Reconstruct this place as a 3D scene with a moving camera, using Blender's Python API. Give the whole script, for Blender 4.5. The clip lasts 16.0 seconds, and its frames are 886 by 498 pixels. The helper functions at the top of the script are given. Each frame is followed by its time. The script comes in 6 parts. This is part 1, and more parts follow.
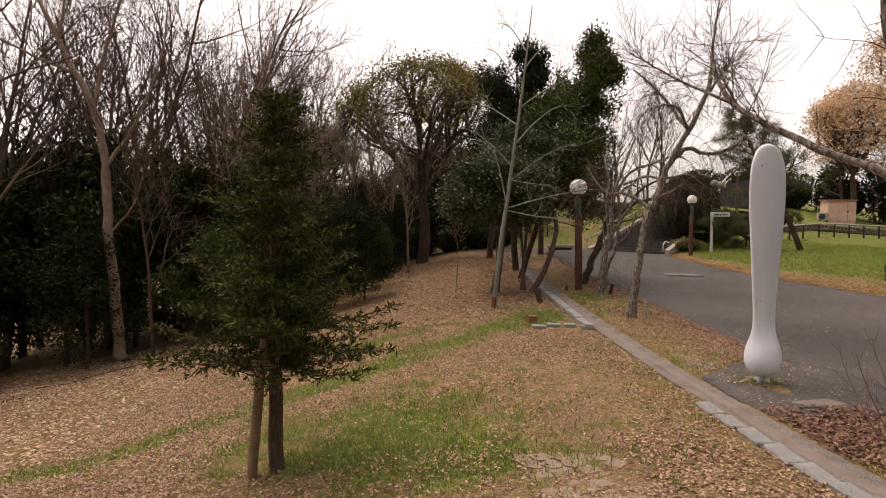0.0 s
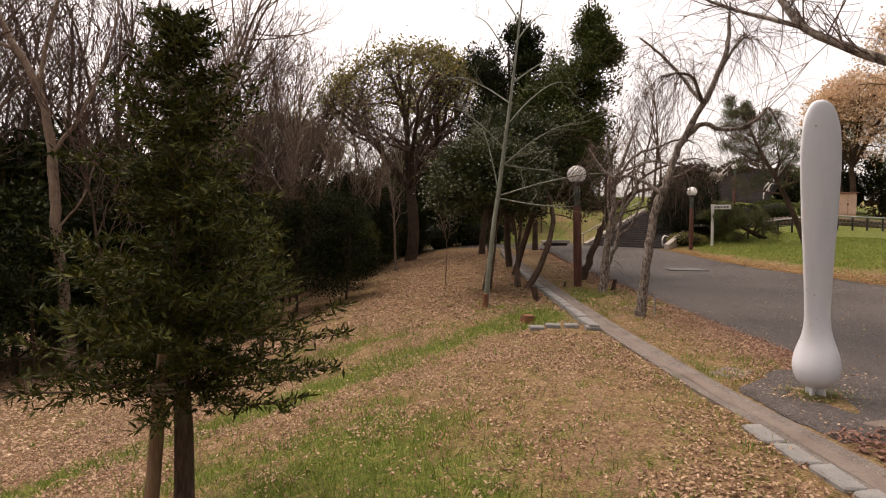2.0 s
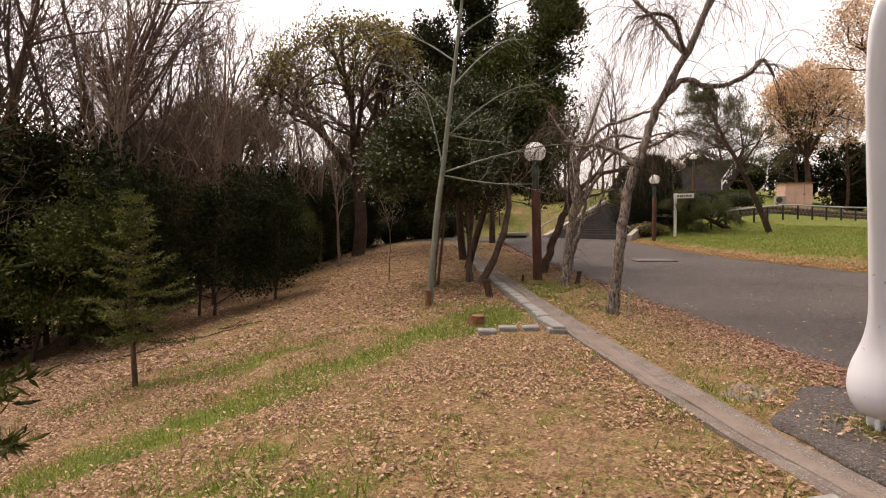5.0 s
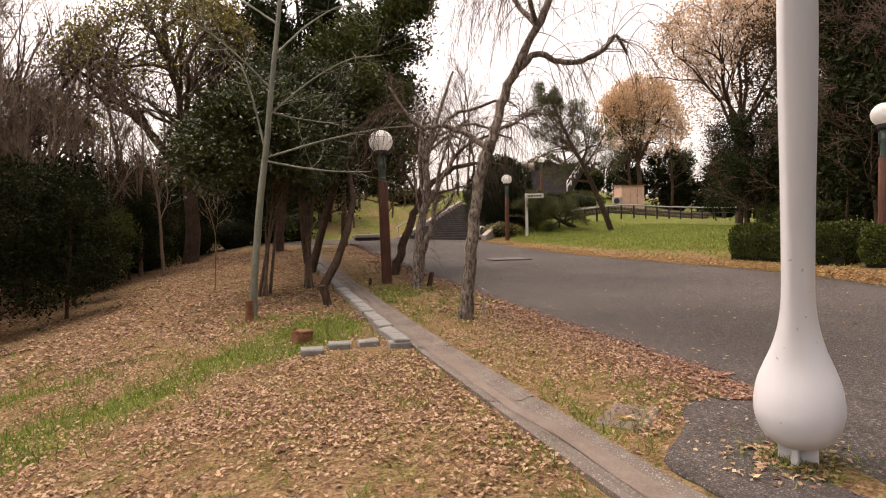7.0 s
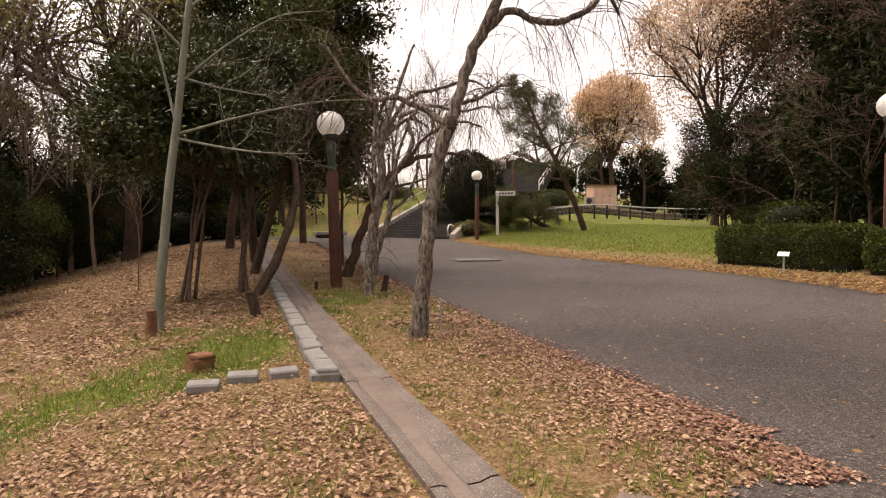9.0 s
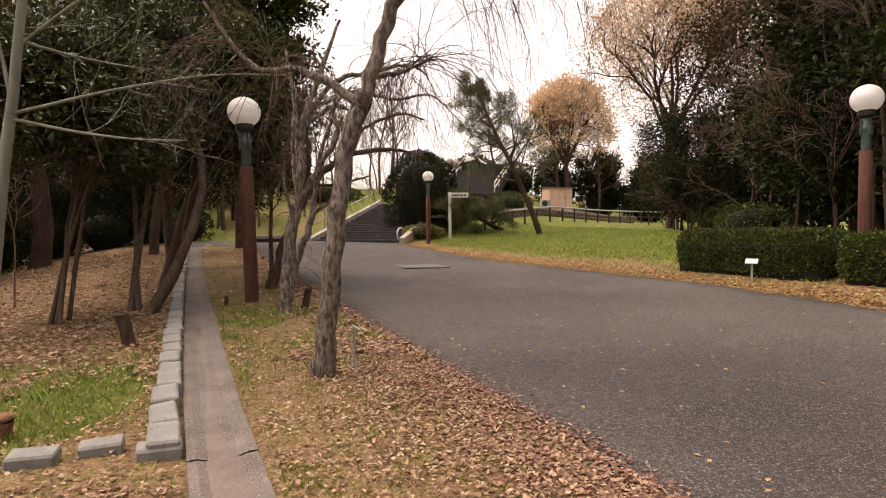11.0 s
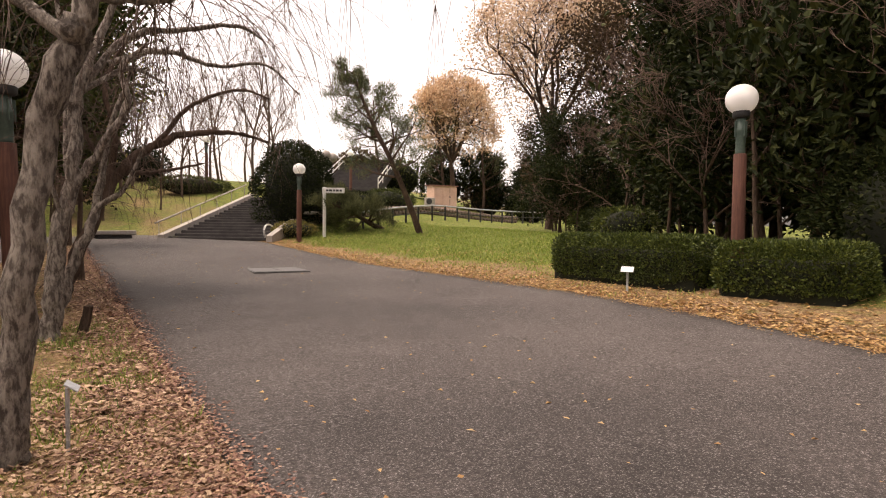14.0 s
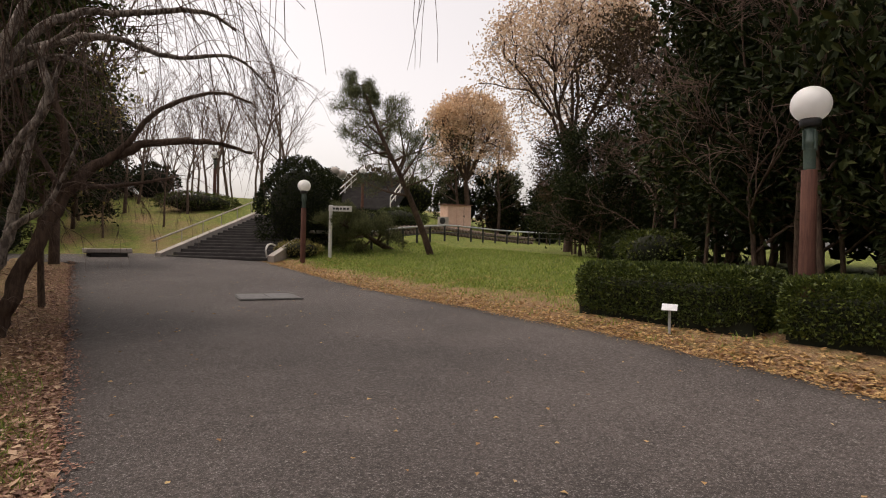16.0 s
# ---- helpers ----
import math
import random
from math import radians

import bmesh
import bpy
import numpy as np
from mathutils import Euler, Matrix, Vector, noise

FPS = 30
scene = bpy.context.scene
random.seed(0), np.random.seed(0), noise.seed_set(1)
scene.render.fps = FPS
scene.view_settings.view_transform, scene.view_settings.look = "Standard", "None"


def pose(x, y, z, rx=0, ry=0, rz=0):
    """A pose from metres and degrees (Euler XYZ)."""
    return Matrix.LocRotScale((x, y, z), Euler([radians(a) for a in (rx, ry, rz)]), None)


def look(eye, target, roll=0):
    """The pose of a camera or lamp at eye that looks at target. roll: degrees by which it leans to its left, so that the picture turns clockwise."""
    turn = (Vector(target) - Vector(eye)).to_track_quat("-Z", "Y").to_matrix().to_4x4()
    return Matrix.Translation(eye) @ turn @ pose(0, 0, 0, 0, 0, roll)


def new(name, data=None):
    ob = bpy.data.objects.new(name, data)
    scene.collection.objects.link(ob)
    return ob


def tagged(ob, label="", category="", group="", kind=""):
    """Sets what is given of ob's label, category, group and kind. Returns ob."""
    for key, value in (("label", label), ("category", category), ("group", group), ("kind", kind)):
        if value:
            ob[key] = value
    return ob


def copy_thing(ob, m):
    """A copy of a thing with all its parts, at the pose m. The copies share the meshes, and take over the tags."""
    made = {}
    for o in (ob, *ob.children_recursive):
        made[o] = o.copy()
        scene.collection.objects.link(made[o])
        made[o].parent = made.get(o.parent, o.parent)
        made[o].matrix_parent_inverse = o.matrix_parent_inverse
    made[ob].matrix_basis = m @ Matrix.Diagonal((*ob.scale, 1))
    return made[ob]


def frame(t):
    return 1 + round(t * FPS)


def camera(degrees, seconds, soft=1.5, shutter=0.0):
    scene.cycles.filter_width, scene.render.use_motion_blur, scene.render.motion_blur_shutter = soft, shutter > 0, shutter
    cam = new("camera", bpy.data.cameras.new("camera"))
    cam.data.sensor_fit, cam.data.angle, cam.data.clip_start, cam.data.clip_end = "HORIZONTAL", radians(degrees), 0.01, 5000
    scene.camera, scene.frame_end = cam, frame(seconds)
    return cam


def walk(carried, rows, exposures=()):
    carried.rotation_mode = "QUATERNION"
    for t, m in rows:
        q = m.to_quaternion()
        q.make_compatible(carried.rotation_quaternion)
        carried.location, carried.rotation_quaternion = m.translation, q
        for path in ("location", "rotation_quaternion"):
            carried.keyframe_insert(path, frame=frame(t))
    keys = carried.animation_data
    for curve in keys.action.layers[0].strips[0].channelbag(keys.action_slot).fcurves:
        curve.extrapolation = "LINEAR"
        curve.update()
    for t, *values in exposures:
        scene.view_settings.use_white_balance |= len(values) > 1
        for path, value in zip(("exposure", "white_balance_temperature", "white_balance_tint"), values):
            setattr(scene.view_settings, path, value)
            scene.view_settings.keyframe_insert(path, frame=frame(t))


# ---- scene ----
cam = camera(74.8, 16.0, 1.1)
METRES, EYE, TILT, LEAN, TURN = 11.5, 1.9, -1.8, -0.8, 0.0
ROWS = [
    (0.0, 0.0, 0.0, 0.0, 0.0, 0.0, -0.0),
    (0.5, 0.0085, 0.0349, -0.0051, -0.1, -0.0, 0.08),
    (1.0, 0.0091, 0.0684, -0.0087, -0.13, 0.01, 0.24),
    (1.5, 0.0129, 0.0965, -0.0105, -0.31, -0.04, 0.43),
    (2.0, 0.0147, 0.1274, -0.0127, -0.69, -0.08, 0.54),
    (2.5, 0.0175, 0.1555, -0.0139, -1.2, -0.13, 0.72),
    (3.0, 0.0266, 0.1852, -0.017, -1.78, -0.33, 0.84),
    (5.5, 0.0681, 0.3458, -0.032, -7.03, -0.49, 1.51),
    (6.0, 0.0798, 0.3793, -0.035, -11.83, -0.46, 1.95),
    (6.5, 0.0999, 0.4072, -0.0369, -17.29, -0.38, 2.38),
    (7.0, 0.1139, 0.4363, -0.0388, -18.24, -0.42, 2.42),
    (7.5, 0.1305, 0.4656, -0.0419, -18.43, -0.57, 2.16),
    (8.0, 0.1467, 0.4954, -0.0403, -19.23, -0.78, 1.88),
    (8.5, 0.1604, 0.5262, -0.038, -20.16, -0.73, 1.9),
    (9.0, 0.1767, 0.5551, -0.0385, -21.06, -0.66, 1.71),
    (11.5, 0.2643, 0.672, -0.0308, -27.18, -0.74, 1.83),
    (12.0, 0.2698, 0.686, -0.0289, -29.4, -1.1, 1.67),
    (12.5, 0.2813, 0.6947, -0.0283, -30.16, -1.22, 1.51),
    (13.0, 0.3107, 0.7086, -0.0283, -31.65, -1.49, 1.44),
    (13.5, 0.3379, 0.7252, -0.0286, -34.51, -1.68, 1.44),
    (14.0, 0.3644, 0.7447, -0.0251, -35.97, -1.12, 1.15),
    (14.5, 0.3924, 0.7588, -0.0215, -35.18, -0.45, 0.82),
    (15.0, 0.4104, 0.7829, -0.0206, -34.25, -0.07, 0.57),
    (15.5, 0.4261, 0.813, -0.0185, -33.47, 0.21, 0.48),
    (16.0, 0.4491, 0.8423, -0.0134, -34.49, 0.76, 0.45),
]
EXPOSURES = [(0.0, 0.9, 7700, 20), (2.5, 1.03, 7700, 20), (5.5, 1.22, 7800, 21), (9.0, 1.27, 8000, 21), (12.5, 1.4, 8000, 21), (14.5, 1.46, 7900, 21), (15.0, 1.26, 7900, 21), (16.0, 0.7, 7300, 17)]
walk(cam, [(t, pose(0, 0, EYE, TILT, LEAN, TURN) @ pose(METRES * x, METRES * y, METRES * z, 90 + pitch, roll, yaw)) for t, x, y, z, yaw, pitch, roll in ROWS], EXPOSURES)

# ---------------------------------------------------------------- world, sun
SUN_EL, SUN_ROT = radians(68), radians(310)
world = bpy.data.worlds.new("overcast_sky")
scene.world = world
world.use_nodes = True
wn = world.node_tree
sky = wn.nodes.new("ShaderNodeTexSky")
sky.sky_type, sky.sun_disc = "NISHITA", False
sky.sun_elevation, sky.sun_rotation = SUN_EL, SUN_ROT
sky.air_density, sky.dust_density = 1.0, 4.0
grey = wn.nodes.new("ShaderNodeHueSaturation")
grey.inputs["Saturation"].default_value = 0.24
wn.links.new(sky.outputs[0], grey.inputs["Color"])
wn.links.new(grey.outputs[0], wn.nodes["Background"].inputs[0])
wn.nodes["Background"].inputs[1].default_value = 0.15
sun = new("sun", bpy.data.lights.new("sun", "SUN"))
sun.data.energy, sun.data.angle, sun.data.color = 0.3, radians(40), (1.0, 0.96, 0.9)
sun.matrix_world = look((0, 0, 30), (0 + 30 * math.sin(SUN_ROT) / math.tan(SUN_EL) * -1, 30 * math.cos(SUN_ROT) / math.tan(SUN_EL) * -1, 0))

# ---------------------------------------------------------------- materials
def mat(name, rough=0.8, metal=0.0, spec=0.4):
    m = bpy.data.materials.new(name)
    m.use_nodes = True
    b = m.node_tree.nodes["Principled BSDF"]
    b.inputs["Roughness"].default_value = rough
    b.inputs["Metallic"].default_value = metal
    b.inputs["Specular IOR Level"].default_value = spec
    return m, m.node_tree, b


def ramp(nt, fac, stops):
    r = nt.nodes.new("ShaderNodeValToRGB")
    while len(r.color_ramp.elements) < len(stops):
        r.color_ramp.elements.new(0.5)
    for e, (p, c) in zip(r.color_ramp.elements, stops):
        e.position, e.color = p, (*c, 1)
    nt.links.new(fac, r.inputs[0])
    return r.outputs[0]


def noise_tex(nt, scale, detail=4.0, rough=0.6, coord="Object", stretch=None):
    tc = nt.nodes.new("ShaderNodeTexCoord")
    n = nt.nodes.new("ShaderNodeTexNoise")
    n.inputs["Scale"].default_value, n.inputs["Detail"].default_value, n.inputs["Roughness"].default_value = scale, detail, rough
    out = tc.outputs[coord]
    if stretch:
        mp = nt.nodes.new("ShaderNodeMapping")
        mp.inputs["Scale"].default_value = stretch
        nt.links.new(out, mp.inputs[0])
        out = mp.outputs[0]
    nt.links.new(out, n.inputs["Vector"])
    return n.outputs[0]


def mix(nt, fac, a, b, blend="MIX"):
    n = nt.nodes.new("ShaderNodeMix")
    n.data_type, n.blend_type = "RGBA", blend
    for v, i in ((fac, 0), (a, 6), (b, 7)):
        if isinstance(v, (int, float)):
            n.inputs[i].default_value = v
        elif isinstance(v, tuple):
            n.inputs[i].default_value = (*v, 1)
        else:
            nt.links.new(v, n.inputs[i])
    return n.outputs[2]


def maths(nt, op, a, b, clamp=False):
    n = nt.nodes.new("ShaderNodeMath")
    n.operation, n.use_clamp = op, clamp
    for v, i in ((a, 0), (b, 1)):
        if isinstance(v, (int, float)):
            n.inputs[i].default_value = v
        else:
            nt.links.new(v, n.inputs[i])
    return n.outputs[0]


def bump(nt, b, height, strength=0.4, dist=0.01):
    n = nt.nodes.new("ShaderNodeBump")
    n.inputs["Strength"].default_value, n.inputs["Distance"].default_value = strength, dist
    nt.links.new(height, n.inputs["Height"])
    nt.links.new(n.outputs[0], b.inputs["Normal"])


def grainy(name, c0, c1, scale=6.0, fine=60.0, rough=0.85, metal=0.0, strength=0.4, dist=0.01, stretch=None, spot=None, spec=0.4):
    """Two tones by a coarse noise, darkened and lightened by a fine one, with relief."""
    m, nt, b = mat(name, rough, metal, spec)
    big = noise_tex(nt, scale, 5, 0.65, stretch=stretch)
    small = noise_tex(nt, fine, 3, 0.7, stretch=stretch)
    col = ramp(nt, big, [(0.33, c0), (0.67, c1)])
    col = mix(nt, 0.55, col, ramp(nt, small, [(0.3, (0.45, 0.45, 0.45)), (0.7, (1, 1, 1))]), "MULTIPLY")
    if spot:
        s = noise_tex(nt, spot[1], 2, 0.5)
        col = mix(nt, ramp(nt, s, [(spot[2], (0, 0, 0)), (spot[2] + 0.04, (1, 1, 1))]), col, spot[0])
    nt.links.new(col, b.inputs["Base Color"])
    bump(nt, b, small, strength, dist)
    return m


def leafy(name, stops, rough=0.55, trans=0.25, spec=0.4):
    """A leaf: colour by island, light passing through."""
    m, nt, b = mat(name, rough, 0, spec)
    g = nt.nodes.new("ShaderNodeNewGeometry")
    o = nt.nodes.new("ShaderNodeObjectInfo")
    fac = maths(nt, "ADD", maths(nt, "MULTIPLY", g.outputs["Random Per Island"], 0.8), maths(nt, "MULTIPLY", o.outputs["Random"], 0.2))
    col = ramp(nt, fac, stops)
    nt.links.new(col, b.inputs["Base Color"])
    if trans:
        t = nt.nodes.new("ShaderNodeBsdfTranslucent")
        nt.links.new(col, t.inputs[0])
        s = nt.nodes.new("ShaderNodeMixShader")
        s.inputs[0].default_value = trans
        nt.links.new(b.outputs[0], s.inputs[1])
        nt.links.new(t.outputs[0], s.inputs[2])
        nt.links.new(s.outputs[0], nt.nodes["Material Output"].inputs[0])
    return m


def ground_material():
    """Dry grass, leaf litter, green grass and bare soil, mixed by the sheet's own attributes."""
    m, nt, b = mat("park_ground", 0.95, 0, 0.2)
    def att(n):
        a = nt.nodes.new("ShaderNodeAttribute")
        a.attribute_name = n
        return a.outputs["Fac"]
    blot = noise_tex(nt, 0.9, 6, 0.65)
    mid = noise_tex(nt, 5.0, 5, 0.7)
    fine = noise_tex(nt, 45.0, 4, 0.75)
    tuft = noise_tex(nt, 14.0, 4, 0.7)
    straw = ramp(nt, maths(nt, "ADD", maths(nt, "MULTIPLY", mid, 0.45), maths(nt, "MULTIPLY", tuft, 0.55)), [(0.36, (0.16, 0.085, 0.048)), (0.46, (0.32, 0.2, 0.105)), (0.53, (0.42, 0.3, 0.15)), (0.6, (0.31, 0.275, 0.09)), (0.68, (0.5, 0.385, 0.21))])
    vor = nt.nodes.new("ShaderNodeTexVoronoi")
    tc = nt.nodes.new("ShaderNodeTexCoord")
    vor.inputs["Scale"].default_value = 32.0
    nt.links.new(tc.outputs["Object"], vor.inputs["Vector"])
    litter = ramp(nt, vor.outputs["Color"], [(0.1, (0.12, 0.055, 0.032)), (0.4, (0.26, 0.14, 0.078)), (0.7, (0.36, 0.225, 0.13)), (0.95, (0.45, 0.33, 0.21))])
    green = ramp(nt, mid, [(0.3, (0.075, 0.105, 0.018)), (0.5, (0.155, 0.2, 0.036)), (0.62, (0.27, 0.26, 0.07)), (0.75, (0.33, 0.25, 0.1))])
    soil = ramp(nt, mid, [(0.3, (0.24, 0.135, 0.085)), (0.7, (0.36, 0.23, 0.155))])
    def edge(a, lo=0.38, hi=0.62):
        return ramp(nt, maths(nt, "ADD", maths(nt, "MULTIPLY", a, 0.75), maths(nt, "MULTIPLY", maths(nt, "SUBTRACT", mix_noise, 0.5), 0.9)), [(lo, (0, 0, 0)), (hi, (1, 1, 1))])
    mix_noise = maths(nt, "ADD", maths(nt, "MULTIPLY", blot, 0.5), maths(nt, "MULTIPLY", mid, 0.5))
    straw = mix(nt, 0.5, straw, litter)
    col = mix(nt, edge(att("litter")), straw, litter)
    col = mix(nt, edge(att("soil")), col, soil)
    col = mix(nt, edge(att("green")), col, green)
    moss = noise_tex(nt, 3.2, 6, 0.75)
    col = mix(nt, maths(nt, "MULTIPLY", ramp(nt, moss, [(0.5, (0, 0, 0)), (0.6, (1, 1, 1))]), 0.62), col, ramp(nt, tuft, [(0.35, (0.1, 0.1, 0.022)), (0.65, (0.25, 0.24, 0.06))]))
    col = mix(nt, 0.75, col, ramp(nt, fine, [(0.36, (0.16, 0.14, 0.12)), (0.6, (1, 1, 1))]), "MULTIPLY")
    nt.links.new(col, b.inputs["Base Color"])
    bump(nt, b, maths(nt, "ADD", fine, maths(nt, "MULTIPLY", mid, 1.5)), 0.9, 0.03)
    return m


def asphalt_material():
    m, nt, b = mat("asphalt", 0.85, 0, 0.35)
    big = noise_tex(nt, 0.35, 5, 0.6)
    grit = noise_tex(nt, 75.0, 3, 0.7)
    mid = noise_tex(nt, 7.0, 5, 0.7)
    col = ramp(nt, big, [(0.3, (0.052, 0.043, 0.039)), (0.55, (0.096, 0.08, 0.073)), (0.75, (0.145, 0.123, 0.113))])
    col = mix(nt, 0.5, col, ramp(nt, mid, [(0.3, (0.6, 0.58, 0.57)), (0.7, (1, 1, 1))]), "MULTIPLY")
    col = mix(nt, ramp(nt, grit, [(0.55, (0, 0, 0)), (0.64, (1, 1, 1))]), col, (0.3, 0.28, 0.26))
    col = mix(nt, 0.85, col, ramp(nt, noise_tex(nt, 30.0, 3, 0.75), [(0.38, (0.28, 0.27, 0.265)), (0.65, (1, 1, 1))]), "MULTIPLY")
    nt.links.new(col, b.inputs["Base Color"])
    bump(nt, b, grit, 0.9, 0.01)
    return m


def bark(name, c0, c1, rough=0.9, up=(7, 7, 1.6), scale=4.0, dist=0.02, blend=0.5):
    m, nt, b = mat(name, rough, 0, 0.2)
    n1 = noise_tex(nt, scale, 6, 0.7, stretch=up)
    n2 = noise_tex(nt, 2.0, 4, 0.6)
    col = mix(nt, blend, ramp(nt, n1, [(0.42, c0), (0.6, c1)]), ramp(nt, n2, [(0.35, c0), (0.7, c1)]))
    nt.links.new(col, b.inputs["Base Color"])
    bump(nt, b, n1, 1.0, dist)
    return m


def smooth_paint():
    """White gloss paint, faintly soiled in streaks."""
    m, nt, b = mat("white_gloss_paint", 0.32, 0, 0.5)
    col = ramp(nt, noise_tex(nt, 1.3, 4, 0.6, stretch=(2, 2, 0.6)), [(0.3, (0.66, 0.68, 0.72)), (0.6, (0.74, 0.76, 0.8))])
    chips = noise_tex(nt, 14, 3, 0.6)
    col = mix(nt, ramp(nt, chips, [(0.7, (0, 0, 0)), (0.73, (1, 1, 1))]), col, (0.42, 0.41, 0.4))
    nt.links.new(col, b.inputs["Base Color"])
    return m


M = {}
M["ground"] = ground_material()
M["asphalt"] = asphalt_material()
M["concrete"] = grainy("exposed_aggregate_concrete", (0.1272, 0.1017, 0.0859), (0.2098, 0.1748, 0.1493), 3, 70, 0.9, strength=0.9, spot=((0.2925, 0.2671, 0.2479), 90, 0.6))
M["silt"] = grainy("red_silt", (0.17, 0.13, 0.108), (0.235, 0.19, 0.16), 3, 50, 0.95)
M["granite"] = grainy("pale_granite", (0.2053, 0.1996, 0.1882), (0.2966, 0.2908, 0.2737), 5, 90, 0.85, strength=0.5, spot=((0.1140, 0.1140, 0.1084), 60, 0.64))
M["paver"] = grainy("worn_stone_paver", (0.24, 0.165, 0.12), (0.36, 0.265, 0.2), 4, 60, 0.9)
M["white_paint"] = smooth_paint()
M["white_metal"] = grainy("white_painted_metal", (0.62, 0.6, 0.56), (0.78, 0.76, 0.72), 4, 40, 0.45, strength=0.1)
M["black_metal"] = grainy("black_painted_metal", (0.02, 0.02, 0.02), (0.05, 0.048, 0.045), 5, 50, 0.5, strength=0.1)
M["green_metal"] = grainy("green_painted_metal", (0.045, 0.075, 0.06), (0.085, 0.12, 0.1), 6, 50, 0.5, strength=0.15)
M["post_wood"] = bark("red_brown_post", (0.07, 0.032, 0.024), (0.155, 0.07, 0.05), 0.75, (9, 9, 0.7), 5, 0.006)
M["rubber"] = grainy("dark_collar", (0.02, 0.02, 0.022), (0.04, 0.04, 0.042), 5, 40, 0.6)
M["steel"] = grainy("dull_steel", (0.4, 0.41, 0.42), (0.58, 0.59, 0.6), 6, 60, 0.45, 0.6, strength=0.1)
M["iron"] = grainy("cast_iron_cover", (0.09, 0.088, 0.085), (0.17, 0.165, 0.16), 9, 70, 0.7, 0.3)
M["step"] = grainy("dark_stone_step", (0.0338, 0.0300, 0.0285), (0.0675, 0.0600, 0.0562), 2, 40, 0.85)
M["nosing"] = grainy("step_edge_stone", (0.0880, 0.0800, 0.0760), (0.1360, 0.1240, 0.1160), 2, 40, 0.85)
M["stone"] = grainy("rubble_stone", (0.12, 0.085, 0.065), (0.27, 0.2, 0.16), 2.5, 30, 0.92, strength=0.8, dist=0.03)
M["plaster"] = grainy("cream_stone_cap", (0.3600, 0.3150, 0.2700), (0.4650, 0.4200, 0.3750), 3, 40, 0.85)
M["shed"] = grainy("salmon_painted_board", (0.6210, 0.3915, 0.2970), (0.7560, 0.4995, 0.3915), 1.2, 20, 0.7, strength=0.1)
M["rust"] = grainy("rusty_roof_sheet", (0.16, 0.07, 0.05), (0.28, 0.14, 0.1), 3, 30, 0.8)
M["rotten"] = grainy("rotten_red_wood", (0.16, 0.07, 0.035), (0.36, 0.17, 0.09), 6, 50, 0.95, strength=1.0, dist=0.02)
M["stake"] = bark("weathered_stake", (0.16, 0.1, 0.06), (0.32, 0.22, 0.14), 0.85, (9, 9, 0.8), 5, 0.006)
M["rope"] = grainy("pale_hemp_rope", (0.3, 0.24, 0.17), (0.45, 0.38, 0.28), 20, 90, 0.95)
M["bark_grey"] = bark("grey_brown_bark", (0.055, 0.036, 0.026), (0.165, 0.115, 0.085))
M["bark_dark"] = bark("dark_bark", (0.039, 0.024, 0.017), (0.121, 0.080, 0.057))
M["bark_willow"] = bark("fissured_cherry_bark", (0.05, 0.036, 0.029), (0.42, 0.36, 0.305), 0.92, (7, 7, 2.4), 4, 0.06, 0.3)
M["bark_pale"] = bark("pale_bark", (0.132, 0.092, 0.068), (0.297, 0.220, 0.166))
M["bark_green"] = bark("smooth_grey_green_bark", (0.12, 0.13, 0.1), (0.25, 0.26, 0.21), 0.7, (3, 3, 1), 3, 0.004)
M["twig"] = bark("fine_twig", (0.072, 0.048, 0.037), (0.154, 0.108, 0.085))
M["twig_pale"] = bark("pale_fine_twig", (0.154, 0.112, 0.085), (0.297, 0.225, 0.175))
M["twig_green"] = bark("grey_green_twig", (0.16, 0.17, 0.135), (0.3, 0.31, 0.25))
M["twig_red"] = bark("reddish_twig", (0.08, 0.052, 0.041), (0.18, 0.12, 0.094))
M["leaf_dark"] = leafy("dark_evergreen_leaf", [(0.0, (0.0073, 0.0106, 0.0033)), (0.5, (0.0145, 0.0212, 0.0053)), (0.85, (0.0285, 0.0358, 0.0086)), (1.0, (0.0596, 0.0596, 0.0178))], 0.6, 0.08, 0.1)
M["leaf_mid"] = leafy("evergreen_leaf", [(0.0, (0.022, 0.032, 0.007)), (0.5, (0.050, 0.066, 0.013)), (0.85, (0.095, 0.110, 0.023)), (1.0, (0.168, 0.160, 0.041))], 0.5, 0.12, 0.18)
M["leaf_olive"] = leafy("olive_leaf", [(0.0, (0.0607, 0.0607, 0.0203)), (0.5, (0.1553, 0.1418, 0.0446)), (1.0, (0.3510, 0.2835, 0.0810))], 0.65, 0.25, 0.2)
M["leaf_brown"] = leafy("withered_brown_leaf", [(0.0, (0.03, 0.019, 0.009)), (0.5, (0.062, 0.038, 0.018)), (1.0, (0.11, 0.075, 0.03))], 0.75, 0.2, 0.2)
M["leaf_orange"] = leafy("orange_autumn_leaf", [(0.0, (0.42, 0.26, 0.15)), (0.5, (0.62, 0.43, 0.27)), (1.0, (0.78, 0.6, 0.42))], 0.7, 0.45)
M["leaf_glossy"] = leafy("glossy_camellia_leaf", [(0.0, (0.014, 0.02, 0.005)), (0.5, (0.032, 0.044, 0.01)), (0.85, (0.065, 0.078, 0.018)), (1.0, (0.13, 0.125, 0.035))], 0.38, 0.12, 0.45)
M["leaf_pale_orange"] = leafy("pale_orange_leaf", [(0.0, (0.4, 0.26, 0.16)), (0.5, (0.6, 0.43, 0.29)), (1.0, (0.76, 0.6, 0.44))], 0.7, 0.35)
